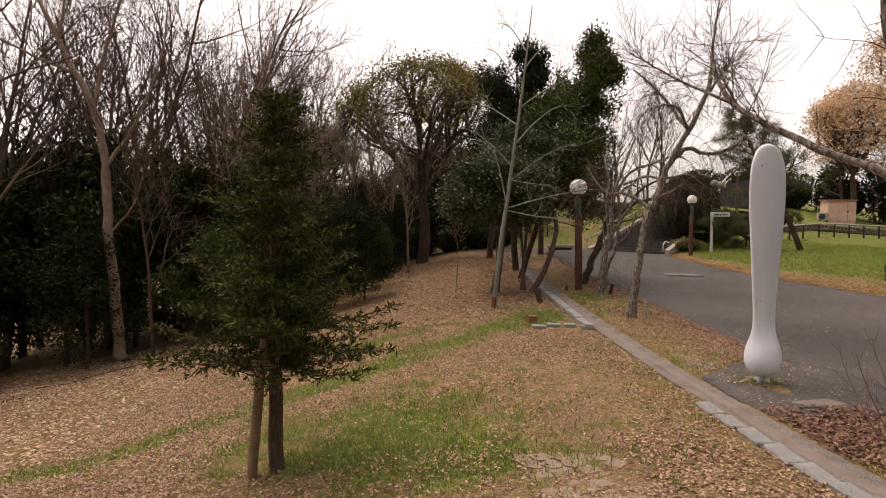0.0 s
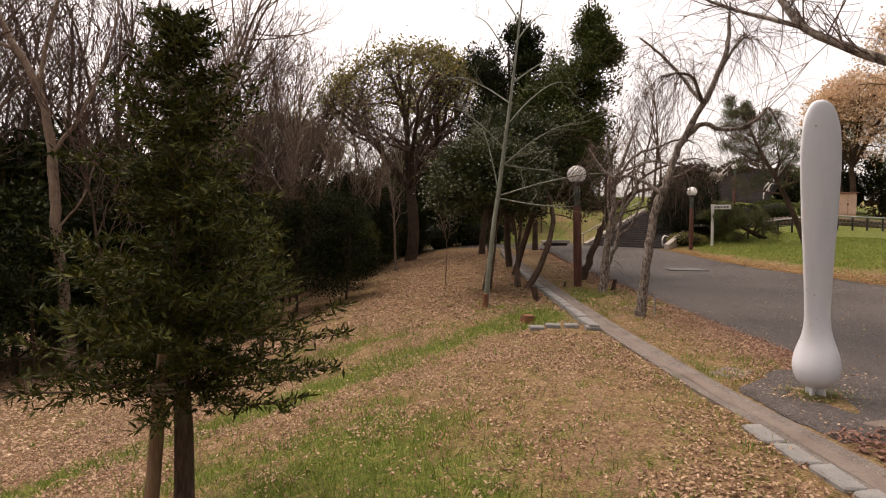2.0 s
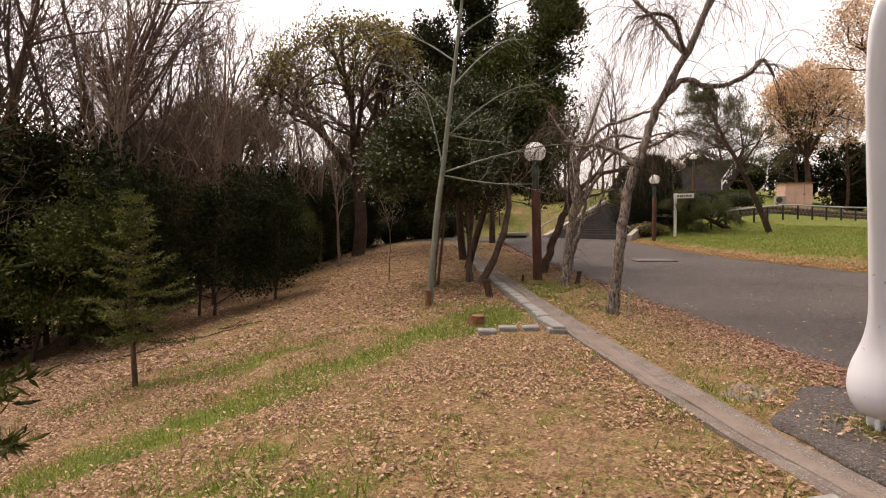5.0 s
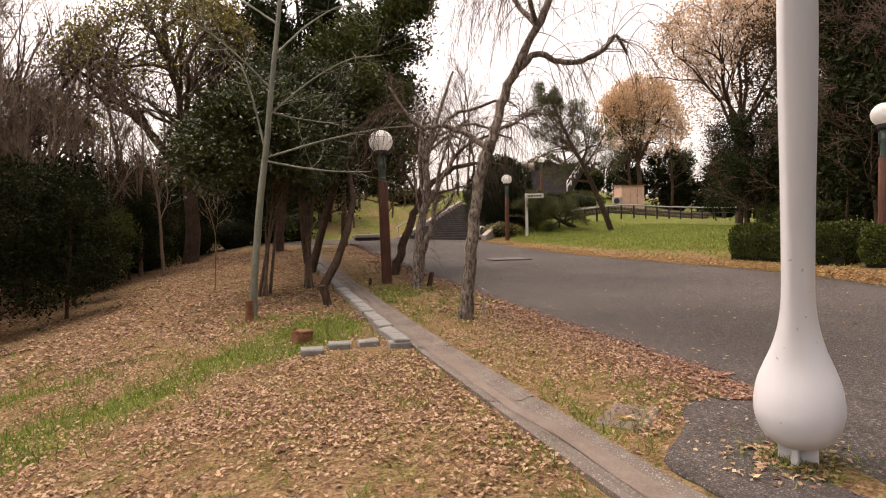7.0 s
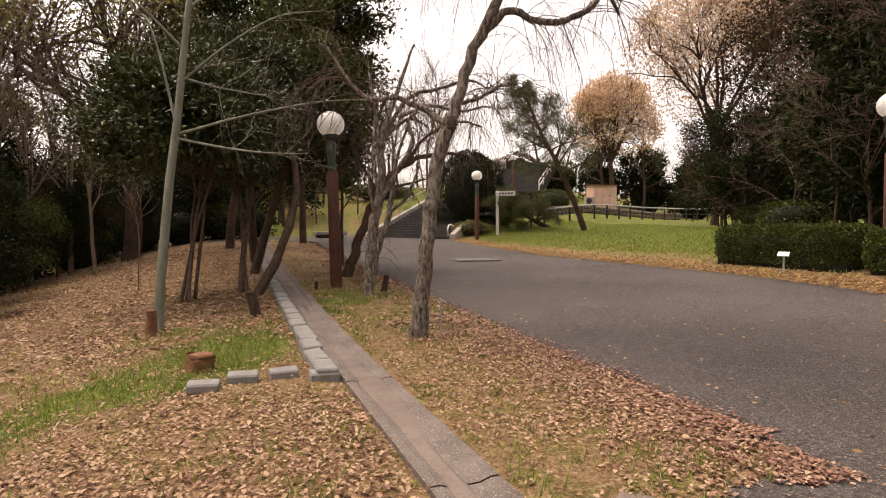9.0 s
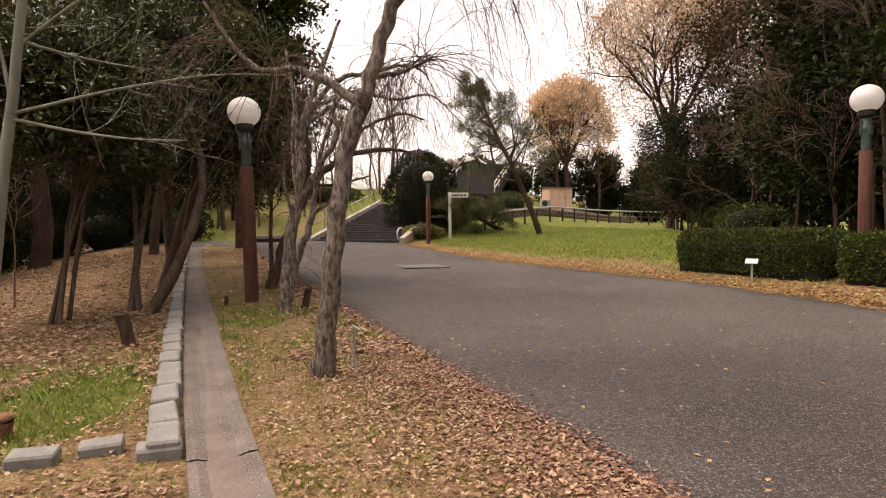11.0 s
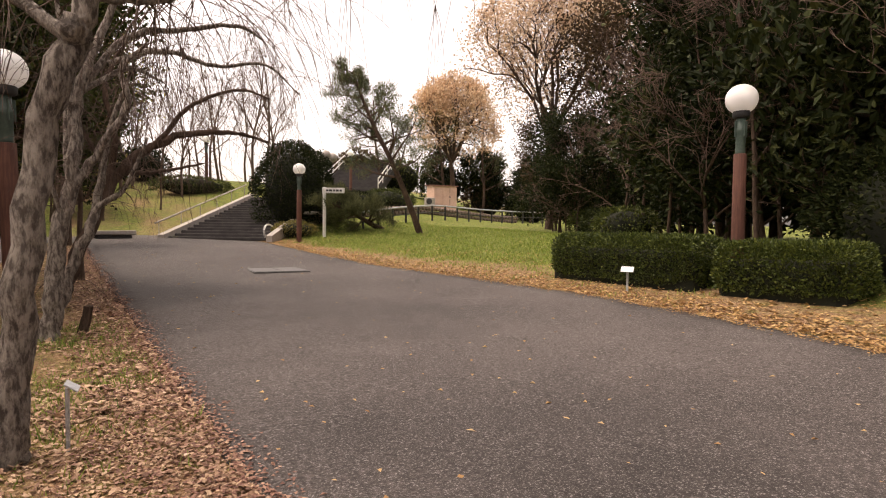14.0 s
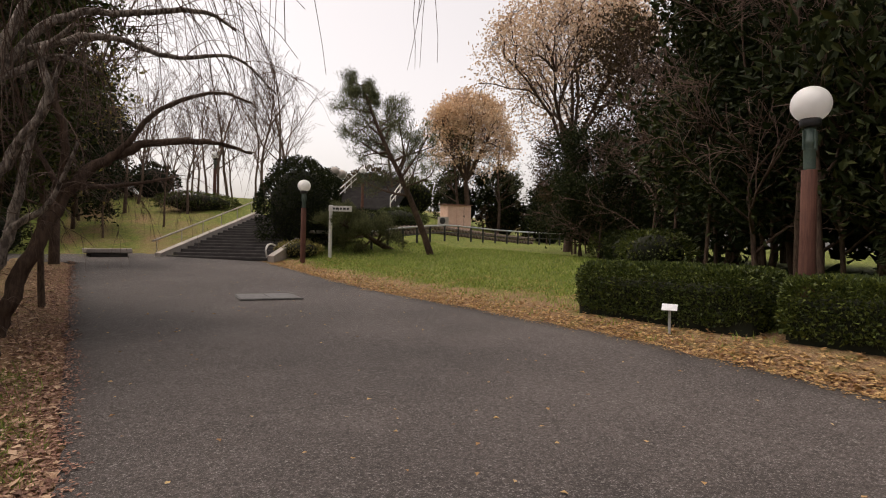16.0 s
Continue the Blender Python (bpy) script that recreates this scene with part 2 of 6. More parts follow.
M["needle_fir"] = leafy("fir_needle", [(0.0, (0.012, 0.016, 0.004)), (0.5, (0.032, 0.039, 0.008)), (0.9, (0.08, 0.088, 0.018)), (1.0, (0.17, 0.155, 0.05))], 0.65, 0.1, 0.12)
M["needle_young"] = leafy("young_fir_needle", [(0.0, (0.035, 0.045, 0.01)), (0.5, (0.085, 0.1, 0.02)), (1.0, (0.2, 0.2, 0.06))], 0.65, 0.15, 0.2)
M["needle_pine"] = leafy("pine_needle", [(0.0, (0.042, 0.05, 0.021)), (0.6, (0.1, 0.112, 0.046)), (1.0, (0.2, 0.19, 0.085))], 0.65, 0.1, 0.2)
M["hedge_leaf"] = leafy("clipped_hedge_leaf", [(0.0, (0.018, 0.03, 0.006)), (0.5, (0.052, 0.072, 0.014)), (0.85, (0.125, 0.15, 0.03)), (1.0, (0.25, 0.26, 0.065))], 0.5, 0.2, 0.25)
# Near-black filler for hedges and bushes: the shade between leaves put into colour.
M["core_shade"] = grainy("hedge_inner_shade", (0.008, 0.01, 0.005), (0.02, 0.022, 0.01), 5, 40, 1.0)
M["grass"] = leafy("grass_blade", [(0.0, (0.0828, 0.1242, 0.0193)), (0.5, (0.1656, 0.2414, 0.0359)), (0.82, (0.2760, 0.3450, 0.0690)), (1.0, (0.4968, 0.4278, 0.1656))], 0.6, 0.35)
M["moss"] = leafy("yellow_green_weed", [(0.0, (0.1, 0.1, 0.02)), (0.5, (0.22, 0.22, 0.045)), (1.0, (0.42, 0.38, 0.11))], 0.7, 0.3, 0.2)
M["straw"] = leafy("dry_grass_blade", [(0.0, (0.1008, 0.0504, 0.0246)), (0.3, (0.2576, 0.1456, 0.0728)), (0.55, (0.4032, 0.2688, 0.1232)), (0.7, (0.5152, 0.3696, 0.1904)), (0.76, (0.2800, 0.2576, 0.0672)), (1.0, (0.1792, 0.2128, 0.0392))], 0.8, 0.2)
M["fallen"] = leafy("fallen_leaf", [(0.0, (0.1, 0.048, 0.032)), (0.25, (0.25, 0.142, 0.088)), (0.55, (0.4, 0.26, 0.165)), (0.8, (0.5, 0.35, 0.225)), (0.96, (0.57, 0.43, 0.28)), (1.0, (0.74, 0.61, 0.47))], 0.75, 0.1)
M["fallen_red"] = leafy("fallen_red_leaf", [(0.0, (0.07, 0.032, 0.026)), (0.4, (0.19, 0.09, 0.064)), (0.8, (0.32, 0.18, 0.125)), (0.97, (0.42, 0.27, 0.185)), (1.0, (0.62, 0.46, 0.34))], 0.75, 0.1)
M["fallen_gold"] = leafy("fallen_yellow_leaf", [(0.0, (0.1804, 0.0820, 0.0303)), (0.4, (0.3788, 0.2214, 0.0828)), (0.8, (0.4961, 0.3280, 0.1435)), (1.0, (0.5592, 0.4100, 0.2116))], 0.75, 0.1)


def globe_material():
    m, nt, b = mat("opal_globe", 0.3, 0, 0.5)
    n = noise_tex(nt, 3, 3, 0.6)
    nt.links.new(ramp(nt, n, [(0.3, (0.84, 0.835, 0.82)), (0.7, (0.9, 0.895, 0.88))]), b.inputs["Base Color"])
    t = nt.nodes.new("ShaderNodeBsdfTranslucent")
    t.inputs[0].default_value = (0.95, 0.945, 0.93, 1)
    s = nt.nodes.new("ShaderNodeMixShader")
    s.inputs[0].default_value = 0.45
    nt.links.new(b.outputs[0], s.inputs[1])
    nt.links.new(t.outputs[0], s.inputs[2])
    nt.links.new(s.outputs[0], nt.nodes["Material Output"].inputs[0])
    return m


M["globe"] = globe_material()

# ---------------------------------------------------------------- mesh helpers
def mesh_np(name, verts, quads=None, tris=None, material=None, smooth=True):
    me = bpy.data.meshes.new(name)
    verts = np.asarray(verts, np.float32).reshape(-1, 3)
    q = np.asarray(quads if quads is not None else [], np.int32).reshape(-1, 4)
    t = np.asarray(tris if tris is not None else [], np.int32).reshape(-1, 3)
    loops = np.concatenate([q.ravel(), t.ravel()])
    starts = np.concatenate([np.arange(len(q)) * 4, len(q) * 4 + np.arange(len(t)) * 3])
    me.vertices.add(len(verts))
    me.vertices.foreach_set("co", verts.ravel())
    me.loops.add(len(loops))
    me.loops.foreach_set("vertex_index", loops.astype(np.int32))
    me.polygons.add(len(starts))
    me.polygons.foreach_set("loop_start", starts.astype(np.int32))
    me.polygons.foreach_set("use_smooth", np.full(len(starts), smooth))
    me.update(calc_edges=True)
    me.validate()
    if material:
        me.materials.append(material)
    return me


def mesh_bm(name, bm, material=None, smooth=False):
    me = bpy.data.meshes.new(name)
    bmesh.ops.recalc_face_normals(bm, faces=bm.faces[:])
    bm.to_mesh(me)
    bm.free()
    for p in me.polygons:
        p.use_smooth = smooth
    if material:
        me.materials.append(material)
    return me


def part(name, me, parent, label="", at=None):
    ob = new(name, me)
    ob.parent = parent
    if at is not None:
        ob.matrix_basis = at
    if label:
        ob["label"] = label
    return ob


def thing(name, m, label, category, group="", kind="", me=None):
    ob = new(name, me)
    ob.matrix_basis = m
    return tagged(ob, label, category, group, kind)


def bm_box(bm, sx, sy, sz, at=(0, 0, 0), bev=0.0, rz=0.0, jitter=0.0, rng=None):
    """A box with its base centre at `at`."""
    tmp = bmesh.new()
    bmesh.ops.create_cube(tmp, size=1)
    for v in tmp.verts:
        v.co = Vector((v.co.x * sx, v.co.y * sy, (v.co.z + 0.5) * sz))
        if jitter:
            v.co += Vector([rng.uniform(-jitter, jitter) for _ in range(3)])
    if bev:
        bmesh.ops.bevel(tmp, geom=tmp.edges[:], offset=bev, segments=1, affect="EDGES")
    tmp.transform(Matrix.Translation(at) @ Matrix.Rotation(rz, 4, "Z"))
    me = bpy.data.meshes.new("tmp")
    tmp.to_mesh(me)
    tmp.free()
    bm.from_mesh(me)
    bpy.data.meshes.remove(me)
    return bm


def lathe(profile, sides=24, squash=None):
    """Turned shape from (radius, height) pairs. squash(z): factors for x and y."""
    v, q = [], []
    a = np.arange(sides) * 2 * np.pi / sides
    for r, z in profile:
        fx, fy = squash(z) if squash else (1, 1)
        v.append(np.stack([np.cos(a) * r * fx, np.sin(a) * r * fy, np.full(sides, z)], 1))
    for i in range(len(profile) - 1):
        for j in range(sides):
            k = (j + 1) % sides
            q.append((i * sides + j, i * sides + k, (i + 1) * sides + k, (i + 1) * sides + j))
    n = len(profile) * sides
    verts = np.concatenate(v + [np.array([[0, 0, profile[0][1]], [0, 0, profile[-1][1]]])])
    t = [(n, (j + 1) % sides, j) for j in range(sides)]
    t += [(n + 1, n - sides + j, n - sides + (j + 1) % sides) for j in range(sides)]
    return verts, q, t


def turned(name, profile, material, sides=24, squash=None, smooth=True):
    v, q, t = lathe(profile, sides, squash)
    return mesh_np(name, v, q, t, material, smooth)


class Tubes:
    """Tapered tubes gathered into one mesh."""

    def __init__(self):
        self.v, self.q, self.t, self.n = [], [], [], 0

    def add(self, pts, rad, sides=5, lump=0.0, rng=None):
        pts = np.asarray(pts, float)
        rad = np.asarray(rad, float)
        tan = np.gradient(pts, axis=0)
        tan /= np.linalg.norm(tan, axis=1, keepdims=True) + 1e-9
        ref = np.array([0.0, 0.0, 1.0]) if abs(tan[0, 2]) < 0.9 else np.array([1.0, 0.0, 0.0])
        u = np.cross(tan, ref)
        u /= np.linalg.norm(u, axis=1, keepdims=True) + 1e-9
        w = np.cross(tan, u)
        a = np.arange(sides) * 2 * np.pi / sides
        rr = rad[:, None] * np.ones(sides)[None]
        if lump:
            rr = rr * (1 + lump * rng.uniform(-1, 1, rr.shape))
        ring = pts[:, None] + rr[..., None] * (np.cos(a)[None, :, None] * u[:, None] + np.sin(a)[None, :, None] * w[:, None])
        k = len(pts)
        i = np.arange(k - 1)[:, None] * sides
        j = np.arange(sides)[None]
        j2 = (j + 1) % sides
        quad = np.stack([i + j, i + j2, i + sides + j2, i + sides + j], -1).reshape(-1, 4)
        self.v.append(ring.reshape(-1, 3))
        self.q.append(quad + self.n)
        self.n += k * sides

    def mesh(self, name, material):
        if not self.v:
            self.add([(0, 0, 0), (0, 0, 0.01)], [0.001, 0.001], 3)
        return mesh_np(name, np.concatenate(self.v), np.concatenate(self.q), None, material)


def unit(a):
    return a / (np.linalg.norm(a, axis=-1, keepdims=True) + 1e-9)


def leaves_mesh(name, pos, along, length, width, rng, material, fold=0.25, spread=0.5):
    """Folded four-cornered leaves at pos, pointing along their directions."""
    n = len(pos)
    along = unit(np.asarray(along) + rng.normal(0, spread, (n, 3)))
    side = unit(np.cross(along, rng.normal(0, 1, (n, 3))))
    nor = np.cross(side, along)
    L = (length * rng.uniform(0.65, 1.25, n))[:, None]
    W = (width * rng.uniform(0.65, 1.25, n))[:, None]
    base = np.asarray(pos)
    tip = base + along * L
    mid = base + along * L * 0.45
    a = mid + side * W * 0.5 + nor * W * fold
    c = mid - side * W * 0.5 + nor * W * fold
    v = np.stack([base, a, tip, c], 1).reshape(-1, 3)
    i = np.arange(n)[:, None] * 4
    t = np.concatenate([i + np.array([[0, 1, 2]]), i + np.array([[0, 2, 3]])], 0)
    return mesh_np(name, v, None, t, material, False)

# ---------------------------------------------------------------- the lie of the land
def sp(v, w):
    return 0.5 * (v + np.sqrt(v * v + w * w))


def land(x, y):
    """Height of the ground: a level walk, a bank falling to the wood, a lawn and a hill rising behind."""
    x, y = np.asarray(x, float), np.asarray(y, float)
    z = 0.5 * np.clip(1 - y / 4.6, 0, 1) ** 1.2
    s = sp(np.minimum(y, 36) - 8, 2)
    z = z + 0.012 * s + 0.0007 * s * s + 0.02 * np.clip(y - 36, 0, 40)
    crest = 1.4 * np.clip((y - 3) / 7, 0, 1)
    z = z - 0.19 * np.minimum(sp(crest - x, 0.8), 22)
    z = z + np.minimum(0.10 * sp(x - 8.8 - 0.3 * sp(y - 13, 2), 1), 0.8)
    hill = 0.6 * (x - 10.6) + 0.8 * (y - 34.9) - 1.15 * sp(x - 17, 3)
    z = z + 0.22 * np.clip(sp(hill, 1.0) - 0.15, 0, 16)
    return z


def hz(x, y):
    return float(land(x, y))


def on(x, y, rz=0.0, dz=0.0, s=1.0):
    return Matrix.Translation((x, y, hz(x, y) + dz)) @ Matrix.Rotation(radians(rz), 4, "Z") @ Matrix.Scale(s, 4)


def gutter_x(y):
    """Middle line of the concrete channel."""
    y = np.asarray(y, float)
    return 3.17 + 0.0005 * np.clip(y - 9, 0, 40) ** 2 + 0.018 * np.clip(y - 12, 0, 30) + 0.03 * np.clip(7.5 - y, 0, 10)


def road_l(y):
    y = np.asarray(y, float)
    return 5.05 + 0.035 * (y - 8)


def road_r(y):
    y = np.asarray(y, float)
    return np.interp(y, [-10, 5, 10.7, 12.5, 15.5, 19, 23, 29, 31], [7.6, 9.4, 10.92, 11.25, 11.66, 11.84, 11.92, 12.3, 12.35])


def wavy(x, y, s=1.0, seed=0.0):
    return noise.noise((x * s, y * s, seed))


def ground_masks(x, y):
    """Shares of green grass, leaf litter and bare soil."""
    n = wavy(x, y, 0.35, 3.0)
    n2 = wavy(x, y, 0.9, 9.0)
    green = 0.12 + 0.2 * n + 0.32 * n2
    litter = 0.5 + 0.4 * n2 - 0.25 * n
    soil = 0.05
    # narrow green swathe running up the bank
    d = abs((x + 2.07) * 0.65 - (y - 8.87) * 0.76 + 0.35 * wavy(x, y, 0.8, 22))
    if 6.5 < y < 14.5 and x < 2.6:
        green += (1.15 + 0.8 * wavy(x, y, 1.8, 21)) * math.exp(-(d / 0.48) ** 2)
    for bx, by, br, amp in ((-0.75, 6.0, 1.4, 0.9), (-0.4, 7.4, 0.7, 0.35), (0.05, 5.1, 0.8, 0.6), (-2.9, 6.4, 0.9, 0.4), (-2.6, 12.0, 1.3, 0.4), (-0.9, 12.5, 1.0, 0.35), (2.1, 13.2, 0.9, 0.55), (4.1, 15.5, 1.6, 0.3), (-4.2, 10.4, 1.4, 0.3)):
        d3 = math.hypot(x - bx, y - by) / br
        if d3 < 2.5:
            green += (amp + 0.7 * wavy(x, y, 1.9, 31)) * math.exp(-d3 * d3)
    if x < 6 and y < 20:
        green += 0.5 * max(0, wavy(x, y, 1.9, 61)) + 0.15 * wavy(x, y, 5, 62)
    if x > float(road_r(y)) - 0.5 and y < 60:
        e = x - float(road_r(y))
        green += 0.9 * min(1, max(0, (e - 0.7) / 1.6))
        litter = 0.9 * max(0, 1 - e / 2.2)
    if 3.3 < x < float(road_l(y)) + 0.3:
        green += 0.22 if y > 12.5 else 0.02
        litter += 0.7 * max(0, 1 - abs(float(road_l(y)) - 0.3 - x) / 1.0) - 0.15
        green -= 0.4 * max(0, 1 - abs(float(road_l(y)) - 0.1 - x) / 0.6)
    if y > 34:
        green += 0.58
        litter += 0.1 if x < 9 else -0.1
    if 0.2 < x < 2.2 and 3 < y < 8.5:
        soil += 0.62 * math.exp(-((x - 1.4 - 0.12 * (y - 5)) / 0.75) ** 2)
    if x < -3 - 0.1 * (y - 12) and x < 1:
        litter += 0.35
        green -= 0.25
    if -2 < x < 2.8 and y > 14:
        litter += 0.35
        green -= 0.15
    return green, litter, soil


def axis(lo, hi, step, far, grow):
    a = list(np.arange(lo, hi + 1e-6, step))
    s = step
    while a[-1] < far:
        s *= grow
        a.append(a[-1] + s)
    s, b = step, []
    x = lo
    while x > -far:
        s *= grow
        x -= s
        b.append(x)
    return np.array(b[::-1] + a)


def build_ground():
    xs, ys = axis(-6, 13, 0.22, 600, 1.16), axis(2, 32, 0.22, 600, 1.16)
    X, Y = np.meshgrid(xs, ys)
    Z = land(X, Y)
    near = (np.abs(X) < 40) & (Y < 80)
    bumps = np.array([[noise.noise((x * 1.3, y * 1.3, 0)) * 0.025 + noise.noise((x * 4, y * 4, 5)) * 0.012 for x in xs] for y in ys])
    flat = (X > gutter_x(Y) - 0.75) & (X < gutter_x(Y) + 0.35)
    onroad = (X > road_l(Y) - 0.1) & (X < road_r(Y) + 0.1) & (Y < 35)
    bumps[flat] = bumps[flat] * 0.25 - 0.002
    Z = Z + np.where(near, bumps, 0)
    Z[onroad] = land(X, Y)[onroad] - 0.06
    Z[(X > gutter_x(Y) - 0.16) & (X < gutter_x(Y) + 0.16) & (Y > -1) & (Y < 33)] -= 0.035
    v = np.stack([X, Y, Z], -1).reshape(-1, 3)
    nx = len(xs)
    i = (np.arange(len(ys) - 1)[:, None] * nx + np.arange(nx - 1)[None]).reshape(-1, 1)
    q = np.concatenate([i, i + 1, i + nx + 1, i + nx], 1)
    me = mesh_np("ground", v, q, None, M["ground"])
    masks = np.array([ground_masks(a, b) for a, b in zip(v[:, 0], v[:, 1])], np.float32)
    for k, n in enumerate(("green", "litter", "soil")):
        me.attributes.new(n, "FLOAT", "POINT").data.foreach_set("value", masks[:, k].copy())
    return tagged(new("ground", me), "brown leaf-strewn park ground with patches of green grass", "ground", kind="structure")


build_ground()


def strip(name, ys, left, right, dz, material, cols=12, ragged=0.0, skirt=0.08):
    """A sheet between two lines that follows the land."""
    rows = []
    for y in ys:
        a, b = float(left(y)), float(right(y))
        a += ragged * (wavy(0, y, 1.7, 1) + 0.5 * wavy(0, y, 6, 2))
        b += ragged * (wavy(5, y, 1.7, 3) + 0.5 * wavy(5, y, 6, 4))
        xx = np.linspace(a, b, cols)
        z = land(xx, np.full(cols, y)) + dz
        xx = np.concatenate([[a], xx, [b]])
        z = np.concatenate([[z[0] - skirt], z, [z[-1] - skirt]])
        rows.append(np.stack([xx, np.full(cols + 2, y), z], 1))
    v = np.concatenate(rows)
    n = cols + 2
    i = (np.arange(len(ys) - 1)[:, None] * n + np.arange(n - 1)[None]).reshape(-1, 1)
    return mesh_np(name, v, np.concatenate([i, i + 1, i + n + 1, i + n], 1), None, material)


# road: the main carriageway, and the part that swings away to the left before the steps
road = new("road", strip("road", np.arange(-12, 31.01, 0.2), road_l, road_r, 0.006, M["asphalt"], 16, 0.14))
tagged(road, "dark grey worn asphalt park road with leaf-strewn edges", "road", kind="structure")
road_end = new("road", strip("road_end", np.arange(31.0, 36.6, 0.2), lambda y: np.interp(y, [31, 32.5, 33.3, 36.6], [5.85, 6.1, 3.0, -6.0]),
                             lambda y: np.interp(y, [31, 32.6, 35.6, 36.6], [12.35, 12.6, 9.4, 8.6]), 0.006, M["asphalt"], 20, 0.06))
tagged(road_end, "asphalt road end turning off before the steps", "road", kind="structure")
apron = new("pavement", strip("apron", np.arange(6.05, 8.5, 0.1), lambda y: gutter_x(y) + 0.24 + 1.1 * np.clip(y - 7.6, 0, 3), lambda y: road_l(y) + 0.5 - 0.25 * np.clip(y - 8.0, 0, 2), 0.012, M["asphalt"], 10, 0.1, 0.02))
tagged(apron, "cracked asphalt apron round the sculpture's foot", "pavement", kind="structure")


# concrete channel in lengths, dished, with silt along its bed
def build_gutter():
    root = tagged(new("drain_channel"), "shallow concrete drain channel with red silt in it", "drain", kind="structure")
    y = -1.0
    rng = random.Random(4)
    while y < 33:
        ln = 2.0
        ys = np.linspace(y + 0.004, y + ln - 0.004, 9)
        prof = [(-0.195, -0.12), (-0.192, 0.004), (-0.14, 0.008), (-0.08, -0.012), (0.08, -0.012), (0.14, 0.008), (0.192, 0.008), (0.195, -0.12)]
        tip = rng.uniform(-0.006, 0.006)
        v = [[float(gutter_x(b)) + o, b, hz(float(gutter_x(b)), b) + z + 0.003 + tip] for b in ys for o, z in prof]
        n = len(prof)
        q = [(i * n + j, i * n + j + 1, (i + 1) * n + j + 1, (i + 1) * n + j) for i in range(len(ys) - 1) for j in range(n - 1)]
        part("channel_length", mesh_np("channel_length", v, q, None, M["concrete"], False), root)
        y += ln
    ys = np.arange(-1, 33, 0.15)
    silt = [[float(gutter_x(b)) + o * max(0.02, 0.6 + 1.3 * wavy(o * 9, b, 0.7)), b, hz(float(gutter_x(b)), b) + 0.003 + z - 0.003] for b in ys for o, z in ((-0.12, -0.009), (-0.05, -0.003), (0.03, -0.003), (0.11, -0.009))]
    q = [(i * 4 + j, i * 4 + j + 1, i * 4 + j + 5, i * 4 + j + 4) for i in range(len(ys) - 1) for j in range(3)]
    part("silt", mesh_np("silt", silt, q, None, M["silt"]), root, "reddish silt")


build_gutter()

# ---------------------------------------------------------------- plants
def grow(rng, out, p, d, length, r, level, spec):
    """One branch and, from it, its side branches. spec: per level a dict."""
    s = spec[level]
    n = s.get("segs", 5)
    pts, rad = [np.array(p, float)], [r]
    d = unit(np.array(d, float))
    step = length / n
    for i in range(n):
        d = unit(d + rng.normal(0, s.get("wobble", 0.12), 3) + np.array([0, 0, s.get("lift", 0.05)]))
        pts.append(pts[-1] + d * step)
        rad.append(r * (1 - (1 - s.get("taper", 0.25)) * (i + 1) / n))
    pts, rad = np.array(pts), np.array(rad)
    out.append((pts, rad, level))
    if level + 1 >= len(spec):
        return
    c = spec[level + 1]
    k = c["count"] if level == 0 else max(1, int(round(c["count"] * rng.uniform(0.7, 1.3))))
    lo = c.get("start", 0.3)
    for j in range(k):
        f = lo + (1 - lo) * (j + rng.uniform(0, 1)) / k
        f = min(f, 0.999)
        i = int(f * n)
        q = pts[i] + (pts[i + 1] - pts[i]) * (f * n - i)
        t = unit(pts[i + 1] - pts[i])
        side = unit(np.cross(t, rng.normal(0, 1, 3)))
        a = radians(c.get("angle", 45) + rng.normal(0, 8))
        nd = t * math.cos(a) + side * math.sin(a)
        ln = length * c.get("ratio", 0.55) * (1 - c.get("cone", 0.45) * f) * rng.uniform(0.75, 1.2)
        grow(rng, out, q, nd, ln, max(0.0025, rad[i] * c.get("thin", 0.55)), level + 1, spec)


def tree_meshes(branches, wood, twig, twig_level=2, sides=(9, 6, 4, 3, 3), least=0.0, lump=0.0, rng=None):
    a, b = Tubes(), Tubes()
    for pts, rad, lv in branches:
        (a if lv < twig_level else b).add(pts, np.maximum(rad, least), sides[min(lv, 4)], lump if lv == 0 else 0, rng)
    return a.mesh("trunk", wood), b.mesh("twigs", twig)


def leaf_points(rng, branches, level, per, jitter):
    P, D = [], []
    for pts, rad, lv in branches:
        if lv < level:
            continue
        n = per
        f = rng.uniform(0.25, 1.0, n) * (len(pts) - 1)
        i = np.minimum(f.astype(int), len(pts) - 2)
        q = pts[i] + (pts[i + 1] - pts[i]) * (f - i)[:, None]
        P.append(q + rng.normal(0, jitter, (n, 3)))
        D.append(unit(pts[i + 1] - pts[i]) + rng.normal(0, 0.6, (n, 3)) + np.array([0, 0, 0.15]))
    return np.concatenate(P), np.concatenate(D)


def plant(name, label, category, group, m, trunk, twigs=None, crown=None, crown_name="crown"):
    root = thing(name, m, label, category, group)
    trunk, limbs = trunk if isinstance(trunk, tuple) else (trunk, ())
    part("trunk", trunk, root)
    for me in limbs:
        part("limb", me, root)
    if twigs:
        tagged(part("twig", twigs, root), kind="stuff")
    if crown:
        tagged(part(crown_name, crown, root), kind="stuff")
    return root

